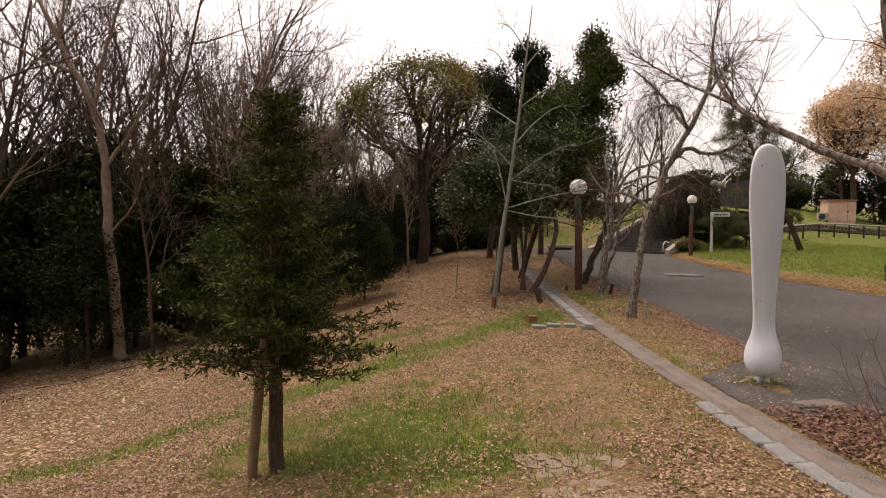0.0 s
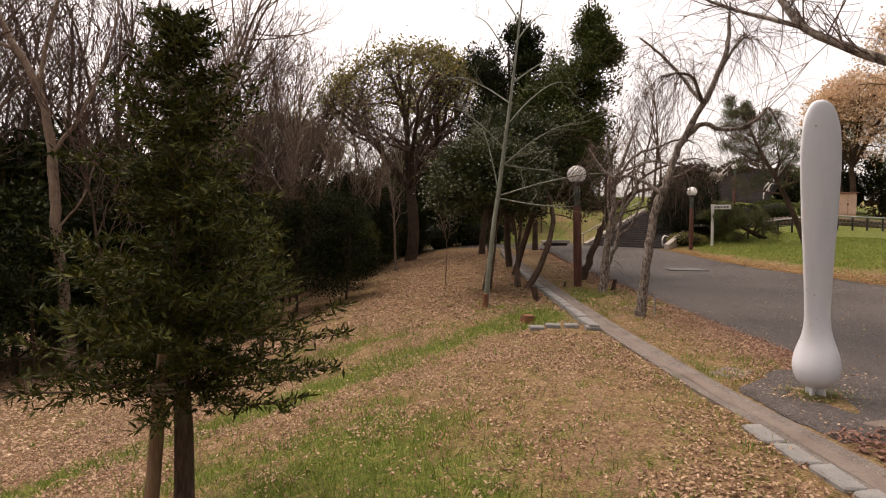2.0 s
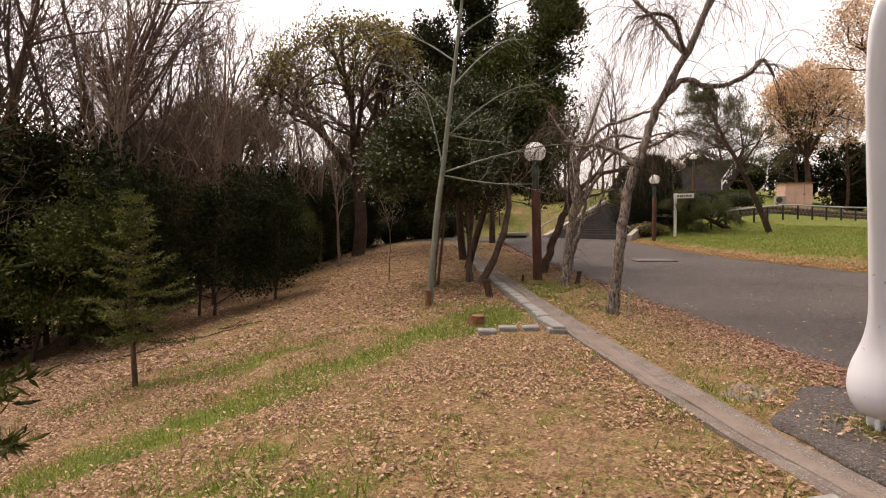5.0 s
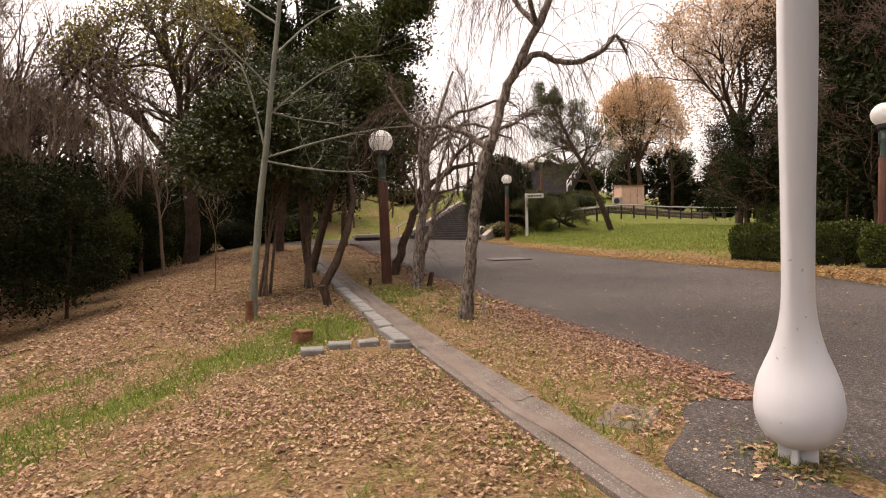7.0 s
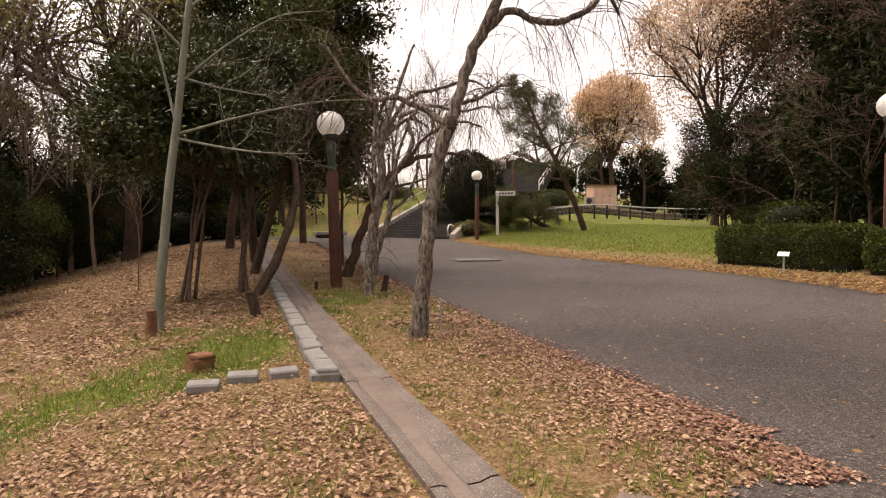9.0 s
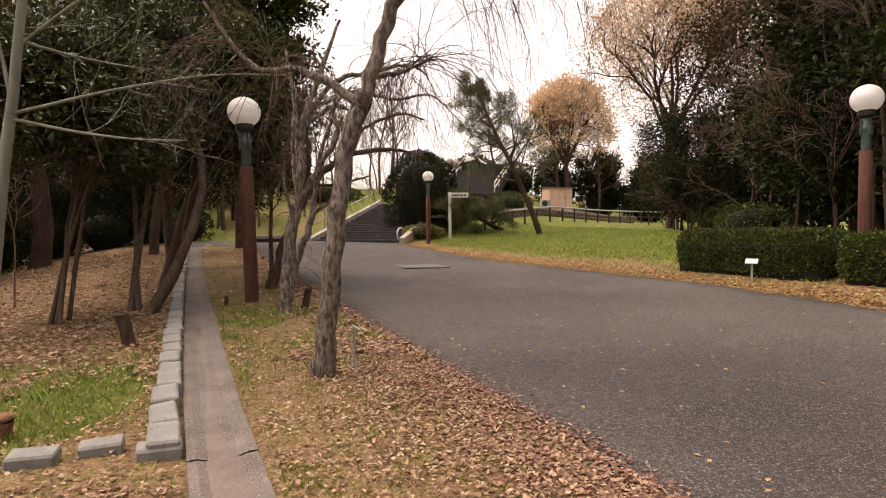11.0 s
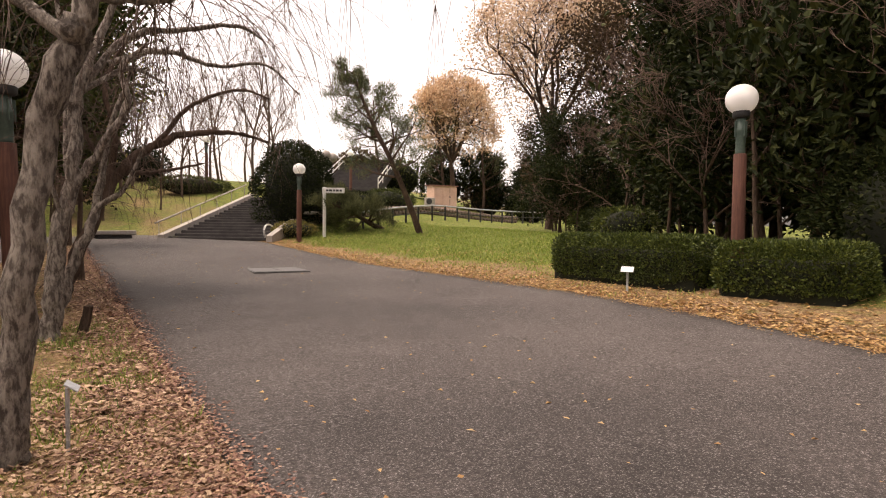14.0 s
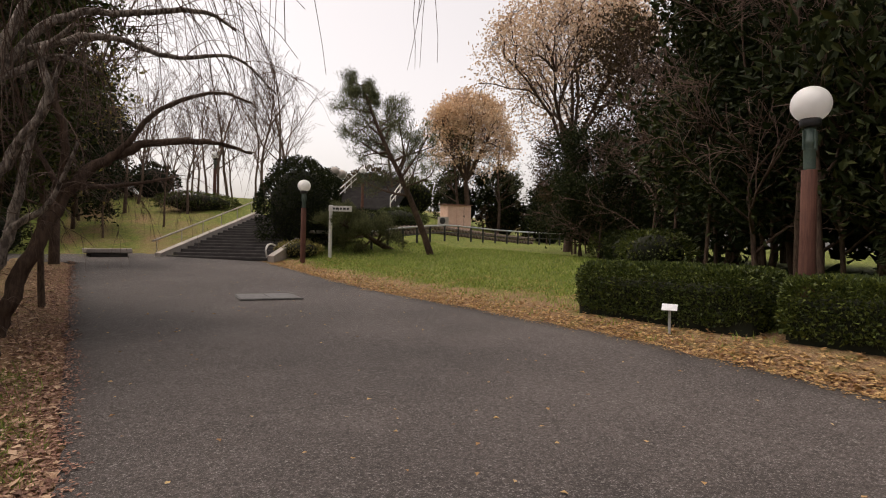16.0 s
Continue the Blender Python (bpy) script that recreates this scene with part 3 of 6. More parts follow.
# ---- kinds of tree
def bare_tree(seed, height=9.0, r=0.13, spread=42, limbs=9, start=0.3, lift=0.1, lean=(0, 0, 1), wood="bark_grey", twig="twig", fine=5, least=0.004, ratio=0.5):
    rng = np.random.default_rng(seed)
    out = []
    spec = [dict(segs=9, wobble=0.07, lift=0.02, taper=0.2),
            dict(count=limbs, start=start, angle=spread, ratio=ratio, cone=0.45, thin=0.55, segs=6, wobble=0.12, lift=lift, taper=0.25),
            dict(count=7, start=0.2, angle=38, ratio=0.5, cone=0.4, thin=0.5, segs=4, wobble=0.14, lift=lift, taper=0.3),
            dict(count=fine, start=0.15, angle=35, ratio=0.5, cone=0.3, thin=0.5, segs=3, wobble=0.15, lift=lift * 0.6, taper=0.5)]
    grow(rng, out, (0, 0, -0.15), lean, height, r, 0, spec)
    return tree_meshes(out, M[wood], M[twig], 2, least=least)


def evergreen_tree(seed, height=6.0, r=0.12, limbs=14, start=0.2, leaf="leaf_dark", size=0.11, per=14, wood="bark_dark", spread=55, ratio=0.5, jitter=0.16, lean=(0, 0, 1), cone=0.45, width=0.45, inner=3):
    rng = np.random.default_rng(seed)
    out = []
    spec = [dict(segs=8, wobble=0.06, lift=0.03, taper=0.25),
            dict(count=limbs, start=start, angle=spread, ratio=ratio, cone=cone, thin=0.5, segs=5, wobble=0.14, lift=0.05, taper=0.3),
            dict(count=7, start=0.25, angle=45, ratio=0.5, cone=0.4, thin=0.5, segs=3, wobble=0.15, lift=0.04, taper=0.3),
            dict(count=4, start=0.2, angle=45, ratio=0.55, cone=0.3, thin=0.5, segs=2, wobble=0.15, lift=0.03, taper=0.5)]
    grow(rng, out, (0, 0, -0.15), lean, height, r, 0, spec)
    trunk, _ = tree_meshes([b for b in out if b[2] < inner], M[wood], M[wood], 3, (8, 4, 3, 3, 3))
    P, D = leaf_points(rng, out, 2, per, jitter)
    return trunk, leaves_mesh("crown", P, D, size, size * width, rng, M[leaf])


def fir_tree(seed, height=4.2, base_r=0.075, reach=1.25, whorls=16, first=0.2, needle=0.05, boughs=9, leaf="needle_fir"):
    """A young fir: boughs rising at their tips, set with side sprays of needles."""
    rng = np.random.default_rng(seed)
    wood, P, D = Tubes(), [], []
    n = 10
    z = np.linspace(-0.15, height, n)
    wood.add(np.stack([np.cumsum(rng.normal(0, 0.012, n)), np.cumsum(rng.normal(0, 0.012, n)), z], 1), base_r * (1 - 0.93 * np.linspace(0, 1, n)), 8, 0.08, rng)
    for w in range(whorls):
        f = first + (1 - first) * (w + 0.5) / whorls
        for b in range(boughs):
            a = b * 6.283 / boughs + w * 0.7 + rng.normal(0, 0.3)
            zz = height * min(0.995, f + rng.uniform(-0.025, 0.025))
            prof = min(1.0, 0.6 + (f - first) / 0.2) * (1.02 - f) ** 0.85
            ln = reach * prof * rng.uniform(0.35, 1.28)
            k = 7
            s = np.linspace(0, 1, k)
            bend = rng.uniform(-0.38, 0.1) + 0.5 * (f - 0.45)
            out = np.array([math.cos(a), math.sin(a), 0])
            lat0 = np.array([-out[1], out[0], 0])
            pts = np.array([0, 0, zz]) + out[None] * (s * ln)[:, None] + np.array([0, 0, 1.0])[None] * ((bend * s + 0.3 * s * s) * ln)[:, None] + lat0[None] * (rng.normal(0, 0.12) * s * s * ln)[:, None]
            wood.add(pts, 0.011 * (1.1 - s) * (1.2 - f) + 0.002, 4)
            m = max(4, int(ln / 0.075))
            for j in range(m + 1):
                u = min(0.999, (j + 0.5) / m * rng.uniform(0.9, 1.05))
                i = min(int(u * (k - 1)), k - 2)
                q = pts[i] + (pts[i + 1] - pts[i]) * (u * (k - 1) - i)
                for sd in (-1, 1, 0):
                    if sd == 0 and j % 2:
                        continue
                    dr = unit(lat0 * sd * 0.8 + out * 0.7 + np.array([0, 0, rng.uniform(-0.3, 0.35)]))
                    sl = (0.1 + 0.3 * ln * (1 - u) * 0.6) * rng.uniform(0.55, 1.25)
                    c = max(5, int(sl / 0.013))
                    t = np.linspace(0.05, 1, c)
                    P.append(q[None] + dr[None] * (t * sl)[:, None])
                    D.append(dr[None] * 0.75 + rng.normal(0, 0.7, (c, 3)) + np.array([0, 0, 0.25])[None])
    P, D = np.concatenate(P), np.concatenate(D)
    return wood.mesh("trunk", M["bark_grey"]), leaves_mesh("crown", P, D, needle, 0.017, rng, M[leaf], 0.1, 0.2)


def pine_tree(seed, height=7.0, lean=(0.12, 0, 1), limbs=13, start=0.35, per=36, rise=0.08, cone=0.55, ratio=0.4):
    rng = np.random.default_rng(seed)
    out = []
    spec = [dict(segs=8, wobble=0.07, lift=rise, taper=0.3),
            dict(count=limbs, start=start, angle=72, ratio=ratio, cone=cone, thin=0.5, segs=5, wobble=0.16, lift=0.06, taper=0.3),
            dict(count=7, start=0.3, angle=50, ratio=0.42, cone=0.3, thin=0.5, segs=3, wobble=0.16, lift=0.08, taper=0.4),
            dict(count=4, start=0.3, angle=45, ratio=0.5, cone=0.2, thin=0.6, segs=2, wobble=0.1, lift=0.16, taper=0.5)]
    grow(rng, out, (0, 0, -0.2), lean, height, 0.16, 0, spec)
    trunk, _ = tree_meshes([b for b in out if b[2] < 3], M["bark_dark"], M["bark_dark"], 3)
    P, D = leaf_points(rng, out, 2, per, 0.1)
    return trunk, leaves_mesh("crown", P, D + np.array([0, 0, 0.6]), 0.19, 0.017, rng, M["needle_pine"], 0.1, 0.55)


def smooth_line(ctrl, per=6):
    """A rounded line through control points (x, y, z, radius)."""
    c = np.array(ctrl, float)
    c = np.concatenate([[2 * c[0] - c[1]], c, [2 * c[-1] - c[-2]]])
    out = []
    for i in range(1, len(c) - 2):
        for t in np.arange(per) / per:
            a, b, d, e = c[i - 1], c[i], c[i + 1], c[i + 2]
            out.append(0.5 * (2 * b + (d - a) * t + (2 * a - 5 * b + 4 * d - e) * t * t + (3 * b - a - 3 * d + e) * t ** 3))
    out.append(c[-2])
    return np.array(out)


def drooping_twigs(rng, branches, pts, rad, count, length, droop=0.22, lo=0.3, thin=0.006):
    """Weeping side shoots along a limb, each with finer ones."""
    k = len(pts) - 1
    for j in range(count):
        f = rng.uniform(lo, 1) * k
        i = min(int(f), k - 1)
        q = pts[i] + (pts[i + 1] - pts[i]) * (f - i)
        d = unit(unit(pts[i + 1] - pts[i]) * 0.6 + rng.normal(0, 0.8, 3) + np.array([0, 0, 0.5]))
        ln, n = length * rng.uniform(0.5, 1.2), 8
        p, r = [q], [min(rad[i] * 0.5, thin * rng.uniform(0.7, 1.3))]
        for s in range(n):
            d = unit(d + np.array([0, 0, -droop]) + rng.normal(0, 0.1, 3))
            p.append(p[-1] + d * ln / n)
            r.append(max(0.0022, r[0] * (1 - (s + 1) / n * 0.8)))
        p = np.array(p)
        branches.append((p, np.array(r), 2))
        for _ in range(4):
            u = rng.integers(2, n)
            e, pp, rr = unit(unit(p[u] - p[u - 1]) + rng.normal(0, 0.55, 3)), [p[u]], [0.0028]
            for s in range(5):
                e = unit(e + np.array([0, 0, -droop * 1.1]) + rng.normal(0, 0.1, 3))
                pp.append(pp[-1] + e * ln * 0.11)
                rr.append(0.0028 - 0.0003 * (s + 1))
            branches.append((np.array(pp), np.array(rr), 3))


def limb_tree(seed, limbs, twigs, length, wood, twig, droop=0.22, lo=0.3, lump=0.06, bend=0.22, full=()):
    """A tree with limbs laid along given lines, and weeping shoots on all but its bole; those limbs in full bear more and longer ones."""
    rng = np.random.default_rng(seed)
    br = []
    for k, ctrl in enumerate(limbs):
        line = smooth_line(ctrl)
        line[1:-1, :3] += rng.normal(0, 1, (len(line) - 2, 3)) * np.minimum(line[1:-1, 3:4] * bend, 0.016)
        br.append((line[:, :3], line[:, 3], 0 if k == 0 else 1))
    for k, (p, r, lv) in enumerate(br[:]):
        drooping_twigs(rng, br, p, r, int((twigs if k else twigs // 2) * (1.5 if k in full else 1)), length * (1.5 if k in full else 1), droop, 0.55 if k == 0 else lo)
    limb_meshes = []
    for p, r, lv in br[1:len(limbs)]:
        tb = Tubes()
        tb.add(p, r, 8, lump, rng)
        limb_meshes.append(tb.mesh("limb", M[wood]))
    fine = Tubes()
    for p, r, lv in br[len(limbs):]:
        fine.add(p, r, 3)
    tb = Tubes()
    tb.add(br[0][0], br[0][1], 14, lump, rng)
    return (tb.mesh("trunk", M[wood]), limb_meshes), fine.mesh("twig", M[twig])


# ---------------------------------------------------------------- the white sculpture
def build_sculpture():
    root = thing("sculpture", on(4.11, 7.36, 30), "tall white painted paddle-shaped sculpture with a bulb foot", "sculpture")
    # height, half width and half thickness, from the bulb to the rounded tip
    prof = [(0.1, 0.07, 0.07), (0.112, 0.11, 0.11), (0.15, 0.158, 0.158), (0.2, 0.192, 0.192), (0.27, 0.213, 0.213), (0.33, 0.217, 0.217), (0.4, 0.212, 0.21), (0.47, 0.2, 0.194),
            (0.55, 0.188, 0.163), (0.63, 0.185, 0.13), (0.72, 0.19, 0.102), (0.82, 0.204, 0.082), (0.95, 0.22, 0.071), (1.2, 0.25, 0.068), (1.5, 0.285, 0.068), (1.9, 0.335, 0.07),
            (2.3, 0.374, 0.07), (2.55, 0.376, 0.068), (2.75, 0.352, 0.064), (2.88, 0.3, 0.058), (2.97, 0.23, 0.05), (3.02, 0.15, 0.04), (3.045, 0.05, 0.02)]
    line = smooth_line([(0, hx, hy, z) for z, hx, hy in prof], 4)
    size = {round(float(p[3]), 6): (float(p[1]), float(p[2])) for p in line}
    v, q, t = lathe([(1.0, z) for z in sorted(size)], 48, lambda z: size[z])
    part("body", mesh_np("body", v, q, t, M["white_paint"]), root)
    bm = bm_box(bmesh.new(), 0.19, 0.035, 0.16, (0, 0, -0.03), 0.006)
    bm_box(bm, 0.035, 0.19, 0.16, (0, 0, -0.03), 0.006)
    part("foot_bracket", mesh_bm("foot_bracket", bm, M["white_paint"]), root, "white painted foot bracket")


build_sculpture()


# ---------------------------------------------------------------- lamps
def build_lamp():
    root = thing("street_lamp", on(4.12, 17.45, 20), "white globe park lamp on a red-brown post with green collar", "lamp", "globe lamps")
    root.matrix_basis = root.matrix_basis @ pose(0, 0, 0, 0, -1.6, 0)
    part("post", turned("post", [(0.115, -0.3), (0.113, 0), (0.11, 1.2), (0.105, 2.2), (0.1, 2.21)], M["post_wood"], 10), root, "red-brown timber-look post")
    part("collar", turned("collar", [(0.075, 2.2), (0.078, 2.24), (0.078, 2.55), (0.085, 2.56), (0.085, 2.62), (0.075, 2.64), (0.072, 2.8)], M["green_metal"], 16), root, "green metal collar")
    fins = bmesh.new()
    for k in range(4):
        a = k * math.pi / 2
        bm_box(fins, 0.012, 0.05, 0.26, (math.cos(a) * 0.09, math.sin(a) * 0.09, 2.48), 0.003, a + 1.57)
    part("bracket", mesh_bm("bracket", fins, M["green_metal"]), root)
    part("ring", turned("ring", [(0.1, 2.78), (0.135, 2.8), (0.14, 2.86), (0.13, 2.9)], M["rubber"], 20), root, "dark holder ring")
    R, c = 0.26, 3.09
    pr = [(math.cos(a) * R, c + math.sin(a) * R * 0.93) for a in np.linspace(-0.95, 1.5, 16)] + [(0.004, c + R * 0.93)]
    part("globe", turned("globe", pr, M["globe"], 28), root, "white opal globe")
    return root


lamp = build_lamp()
copy_thing(lamp, on(13.15, 13.12, 60) @ Matrix.Diagonal((0.9, 0.9, 0.945, 1)))
copy_thing(lamp, on(13.7, 32.0, 0))
copy_thing(lamp, on(25.0, 49.5, 0, 0, 1.0))
copy_thing(lamp, on(14.4, 50.0, 0))


def build_cluster_lamp():
    root = thing("cluster_lamp", on(17.0, 36.8), "park lamp with three hanging cream globes on a post", "lamp")
    part("post", turned("post", [(0.06, -0.3), (0.06, 3.3), (0.05, 3.35)], M["white_metal"], 10), root)
    for k in range(3):
        a = k * 2.09 + 0.3
        tb = Tubes()
        tb.add([(0, 0, 3.0), (math.cos(a) * 0.35, math.sin(a) * 0.35, 3.15), (math.cos(a) * 0.62, math.sin(a) * 0.62, 3.05)], [0.025, 0.022, 0.02], 6)
        arm = part("arm", tb.mesh("arm", M["white_metal"]), root)
        R = 0.24
        pr = [(math.cos(b) * R, 3.25 + math.sin(b) * R) for b in np.linspace(-1.3, 1.5, 12)]
        g = part("globe", turned("globe", pr, M["plaster"], 18), arm, "cream globe")
        g.matrix_basis = Matrix.Translation((math.cos(a) * 0.62, math.sin(a) * 0.62, 0))


build_cluster_lamp()


def build_sign():
    root = thing("sign_post", on(15.3, 33.0, -35), "white park direction sign on a slim post", "sign")
    part("post", mesh_bm("post", bm_box(bmesh.new(), 0.14, 0.1, 2.35, (0, 0, -0.1), 0.008), M["white_metal"]), root)
    bd = part("board", mesh_bm("board", bm_box(bmesh.new(), 1.0, 0.05, 0.24, (0.42, -0.08, 1.98), 0.01), M["white_metal"]), root, "white arrow board with dark lettering bars")
    bm = bmesh.new()
    for k, w in enumerate((0.1, 0.14, 0.08, 0.12, 0.1)):
        bm_box(bm, w, 0.01, 0.09, (0.15 + k * 0.15, -0.108, 2.055), 0.002)
    part("lettering", mesh_bm("lettering", bm, M["black_metal"]), bd)


build_sign()


def build_plate(x, y, rz, high, size=1.0, label="small tilted steel plant label on a stake"):
    root = thing("plant_label", on(x, y, rz), label, "label", "plant labels")
    part("stake", mesh_bm("stake", bm_box(bmesh.new(), 0.035, 0.02, high + 0.1, (0, 0, -0.1), 0.003), M["steel"]), root)
    bm = bm_box(bmesh.new(), 0.2 * size, 0.14 * size, 0.012, (0, 0, 0), 0.003)
    bm.transform(Matrix.Translation((0, -0.02, high)) @ Matrix.Rotation(radians(35), 4, "X"))
    part("plate", mesh_bm("plate", bm, M["steel"]), root)
    return root


build_plate(12.14, 14.38, -62, 0.36)
build_plate(4.4, 12.55, 80, 0.38, 0.6)


def build_cover():
    root = thing("manhole_cover", on(9.2, 22.3, -8, 0.008), "square grey iron inspection cover set in the road", "cover")
    part("frame", mesh_bm("frame", bm_box(bmesh.new(), 1.3, 1.3, 0.02, (0, 0, -0.012), 0.003), M["iron"]), root)
    for i in (-1, 1):
        part("lid", mesh_bm("lid", bm_box(bmesh.new(), 0.6, 1.22, 0.02, (i * 0.31, 0, -0.002), 0.003), M["iron"]), root)


build_cover()


# ---------------------------------------------------------------- stones and stumps by the channel
def build_edging():
    """Granite setts: a row along the channel, turning a corner."""
    rng = random.Random(7)
    root = tagged(new("stone_edging"), "pale granite block edging along the drain channel", "edging", kind="structure")
    kinds = []
    for k in range(6):
        bm = bm_box(bmesh.new(), 0.17, 0.395 + 0.012 * (k % 3), 0.2, (0, 0, -0.11), 0.014, 0, 0.01, rng)
        kinds.append(mesh_bm("block", bm, M["granite"]))
    y = 11.35
    while y < 29.5:
        x = float(gutter_x(y)) - 0.31
        part("block", kinds[rng.randrange(6)], root, at=on(x + rng.uniform(-0.012, 0.012), y, rng.uniform(-2, 2), rng.uniform(-0.012, 0.012) + (0.01 if y < 16 else -0.01)))
        y += rng.uniform(0.412, 0.428)
    for x, y, rz in ((2.84, 11.22, 84), (2.53, 11.42, 88), (2.2, 11.38, 83), (1.9, 11.28, 86)):
        part("block", kinds[rng.randrange(6)], root, at=on(x, y, rz + rng.uniform(-4, 4), rng.uniform(-0.03, -0.01)) @ Matrix.Diagonal((0.9, 0.6, 1, 1)))
    y = 1.2
    while y < 6.3:
        x = float(gutter_x(y)) - 0.28
        part("block", kinds[rng.randrange(6)], root, at=on(x, y, rng.uniform(-2, 2) - 2, -0.055 + rng.uniform(-0.008, 0.008)))
        y += rng.uniform(0.4, 0.44)


build_edging()


def build_paving():
    """A patch of irregular worn paving stones in the path."""
    rng = random.Random(11)
    root = tagged(new("pavement"), "patch of worn irregular stone paving sunk in the path", "pavement", kind="structure")
    for i in range(5):
        for j in range(9):
            x, y = 0.72 + i * 0.165 + (j % 2) * 0.08 + rng.uniform(-0.025, 0.025), 3.7 + j * 0.155 + rng.uniform(-0.025, 0.025)
            if rng.random() < 0.12 * j / 8 + (0.25 if i in (0, 4) else 0):
                continue
            bm = bmesh.new()
            n = rng.randint(5, 7)
            ring = [bm.verts.new((math.cos(a) * 0.105 * rng.uniform(0.8, 1.12), math.sin(a) * 0.098 * rng.uniform(0.8, 1.12), 0.03)) for a in [k * 6.283 / n + rng.uniform(-0.2, 0.2) for k in range(n)]]
            f = bm.faces.new(ring)
            ext = bmesh.ops.extrude_face_region(bm, geom=[f])
            for v in ext["geom"]:
                if isinstance(v, bmesh.types.BMVert):
                    v.co.z -= 0.06
            part("paving_stone", mesh_bm("paving_stone", bm, M["paver"]), root, at=on(x, y, rng.uniform(0, 60), rng.uniform(-0.034, -0.02)))


build_paving()

slab = thing("concrete_slab", on(4.25, 6.45, 14, -0.02), "flat dusty concrete slab beside the sculpture", "slab", me=mesh_bm("concrete_slab", bm_box(bmesh.new(), 0.52, 0.26, 0.05, (0, 0, 0), 0.012, 0, 0.014, random.Random(2)), M["silt"]))
thing("concrete_slab", on(3.75, 8.35, 40, -0.062), "thin cracked concrete slab by the channel", "slab", me=mesh_bm("concrete_slab", bm_box(bmesh.new(), 0.5, 0.32, 0.07, (0, 0, 0), 0.01, 0, 0.02, random.Random(3)), M["silt"]))


def build_stump(x, y, r, high, wood, label, seed, lean=0.0):
    rng = np.random.default_rng(seed)
    root = thing("stump", on(x, y), label, "stump", "stumps")
    tb = Tubes()
    z = np.linspace(-0.08, high, 6)
    tb.add(np.stack([lean * z, 0 * z, z], 1), r * np.array([1.25, 1.1, 1.0, 0.97, 0.98, 0.95]), 11, 0.2, rng)
    part("bole", tb.mesh("bole", M[wood]), root)
    pr = [(r * 0.97, high - 0.015), (r * 0.85, high + 0.012), (0.01, high + 0.004)]
    top = part("cut_face", turned("cut_face", pr, M[wood], 11), root)
    top.matrix_basis = Matrix.Translation((lean * high, 0, 0))


build_stump(1.84, 12.0, 0.12, 0.13, "rotten", "low rotten red-brown tree stump", 1, 0.25)
build_stump(1.26, 14.08, 0.06, 0.3, "rotten", "short jagged pale tree stump beside the slim tree", 2)
build_stump(2.5, 14.7, 0.07, 0.33, "bark_dark", "short dark cut stump near the stone edging", 3, -0.25)
build_stump(4.75, 16.35, 0.05, 0.3, "bark_dark", "thin dark cut stump by the road edge", 5, 0.2)
build_stump(3.7, 17.2, 0.03, 0.14, "bark_dark", "tiny dark peg in the grass", 6)

# ---------------------------------------------------------------- the near trees
trunk, crown = fir_tree(3, 3.55, 0.082, 1.5, 16, 0.27, 0.07, 9)
fir = plant("fir_tree", "dark green young fir tree tied to a wooden stake", "tree", "firs", on(-1.55, 5.42), trunk, None, crown)
tb = Tubes()
tb.add([(-0.2, -0.12, -0.2), (-0.17, -0.12, 0.3), (-0.1, -0.12, 1.1), (-0.075, -0.12, 1.28)], [0.048, 0.047, 0.043, 0.042], 9, 0.05, np.random.default_rng(2))
stake = thing("tree_stake", on(-1.55, 5.42), "brown wooden stake leaning on the young fir", "stake")
part("pole", tb.mesh("pole", M["stake"]), stake)
tb = Tubes()
for dz in (0.0, 0.03, 0.06):
    tb.add([(-0.09 + 0.12 * math.cos(a), -0.05 + 0.13 * math.sin(a), 1.02 + dz) for a in np.linspace(0, 6.283, 13)], np.full(13, 0.012), 5)
part("rope", tb.mesh("rope", M["rope"]), stake, "pale rope tie round stake and trunk")
trunk, crown = fir_tree(8, 2.75, 0.045, 0.95, 11, 0.22, 0.055, 6, "needle_young")
plant("fir_tree", "small sparse light-green fir sapling on the bank", "tree", "firs", on(-2.95, 11.95), trunk, None, crown)

# slim grey-green tree with long side branches
slim = [[(0, 0, -0.2, 0.075), (0.03, 0, 0.4, 0.06), (0.14, -0.02, 1.6, 0.054), (0.27, -0.05, 2.6, 0.048), (0.42, -0.1, 3.9, 0.038), (0.62, -0.12, 5.6, 0.026), (0.8, -0.1, 7.4, 0.011)]]
def slim_branch(z, dx, dy, up, ln, r=0.018):
    x0 = 0.02 + 0.1 * z
    return [(x0, -0.02 * z, z, r), (x0 + dx * ln * 0.35, dy * ln * 0.35, z + up * 0.45 * ln, r * 0.8), (x0 + dx * ln * 0.7, dy * ln * 0.7, z + up * 0.75 * ln, r * 0.55), (x0 + dx * ln, dy * ln, z + up * 0.8 * ln, r * 0.3)]
for z, dx, dy, up, ln in ((2.45, 0.95, -0.3, 0.22, 2.6), (2.4, 0.9, -0.4, -0.15, 1.7), (3.1, 0.85, -0.4, 0.55, 1.9), (3.15, 0.9, 0.1, -0.1, 1.2), (2.5, -0.25, 0.2, 1.0, 1.9), (3.5, -0.8, -0.2, 0.6, 1.8), (4.0, 0.8, 0.3, 0.7, 2.0),
                          (4.5, -0.8, 0.3, 0.5, 1.7), (4.9, 0.9, -0.2, 0.5, 1.7), (5.3, -0.6, -0.5, 0.7, 1.5), (5.8, 0.7, 0.4, 0.8, 1.3), (6.3, -0.5, 0.4, 0.9, 1.1)):
    slim.append(slim_branch(z, dx, dy, up, ln))
trunk, twigs = limb_tree(21, slim, 7, 0.8, "bark_green", "twig_green", -0.02, 0.35, 0.02, 0.05)
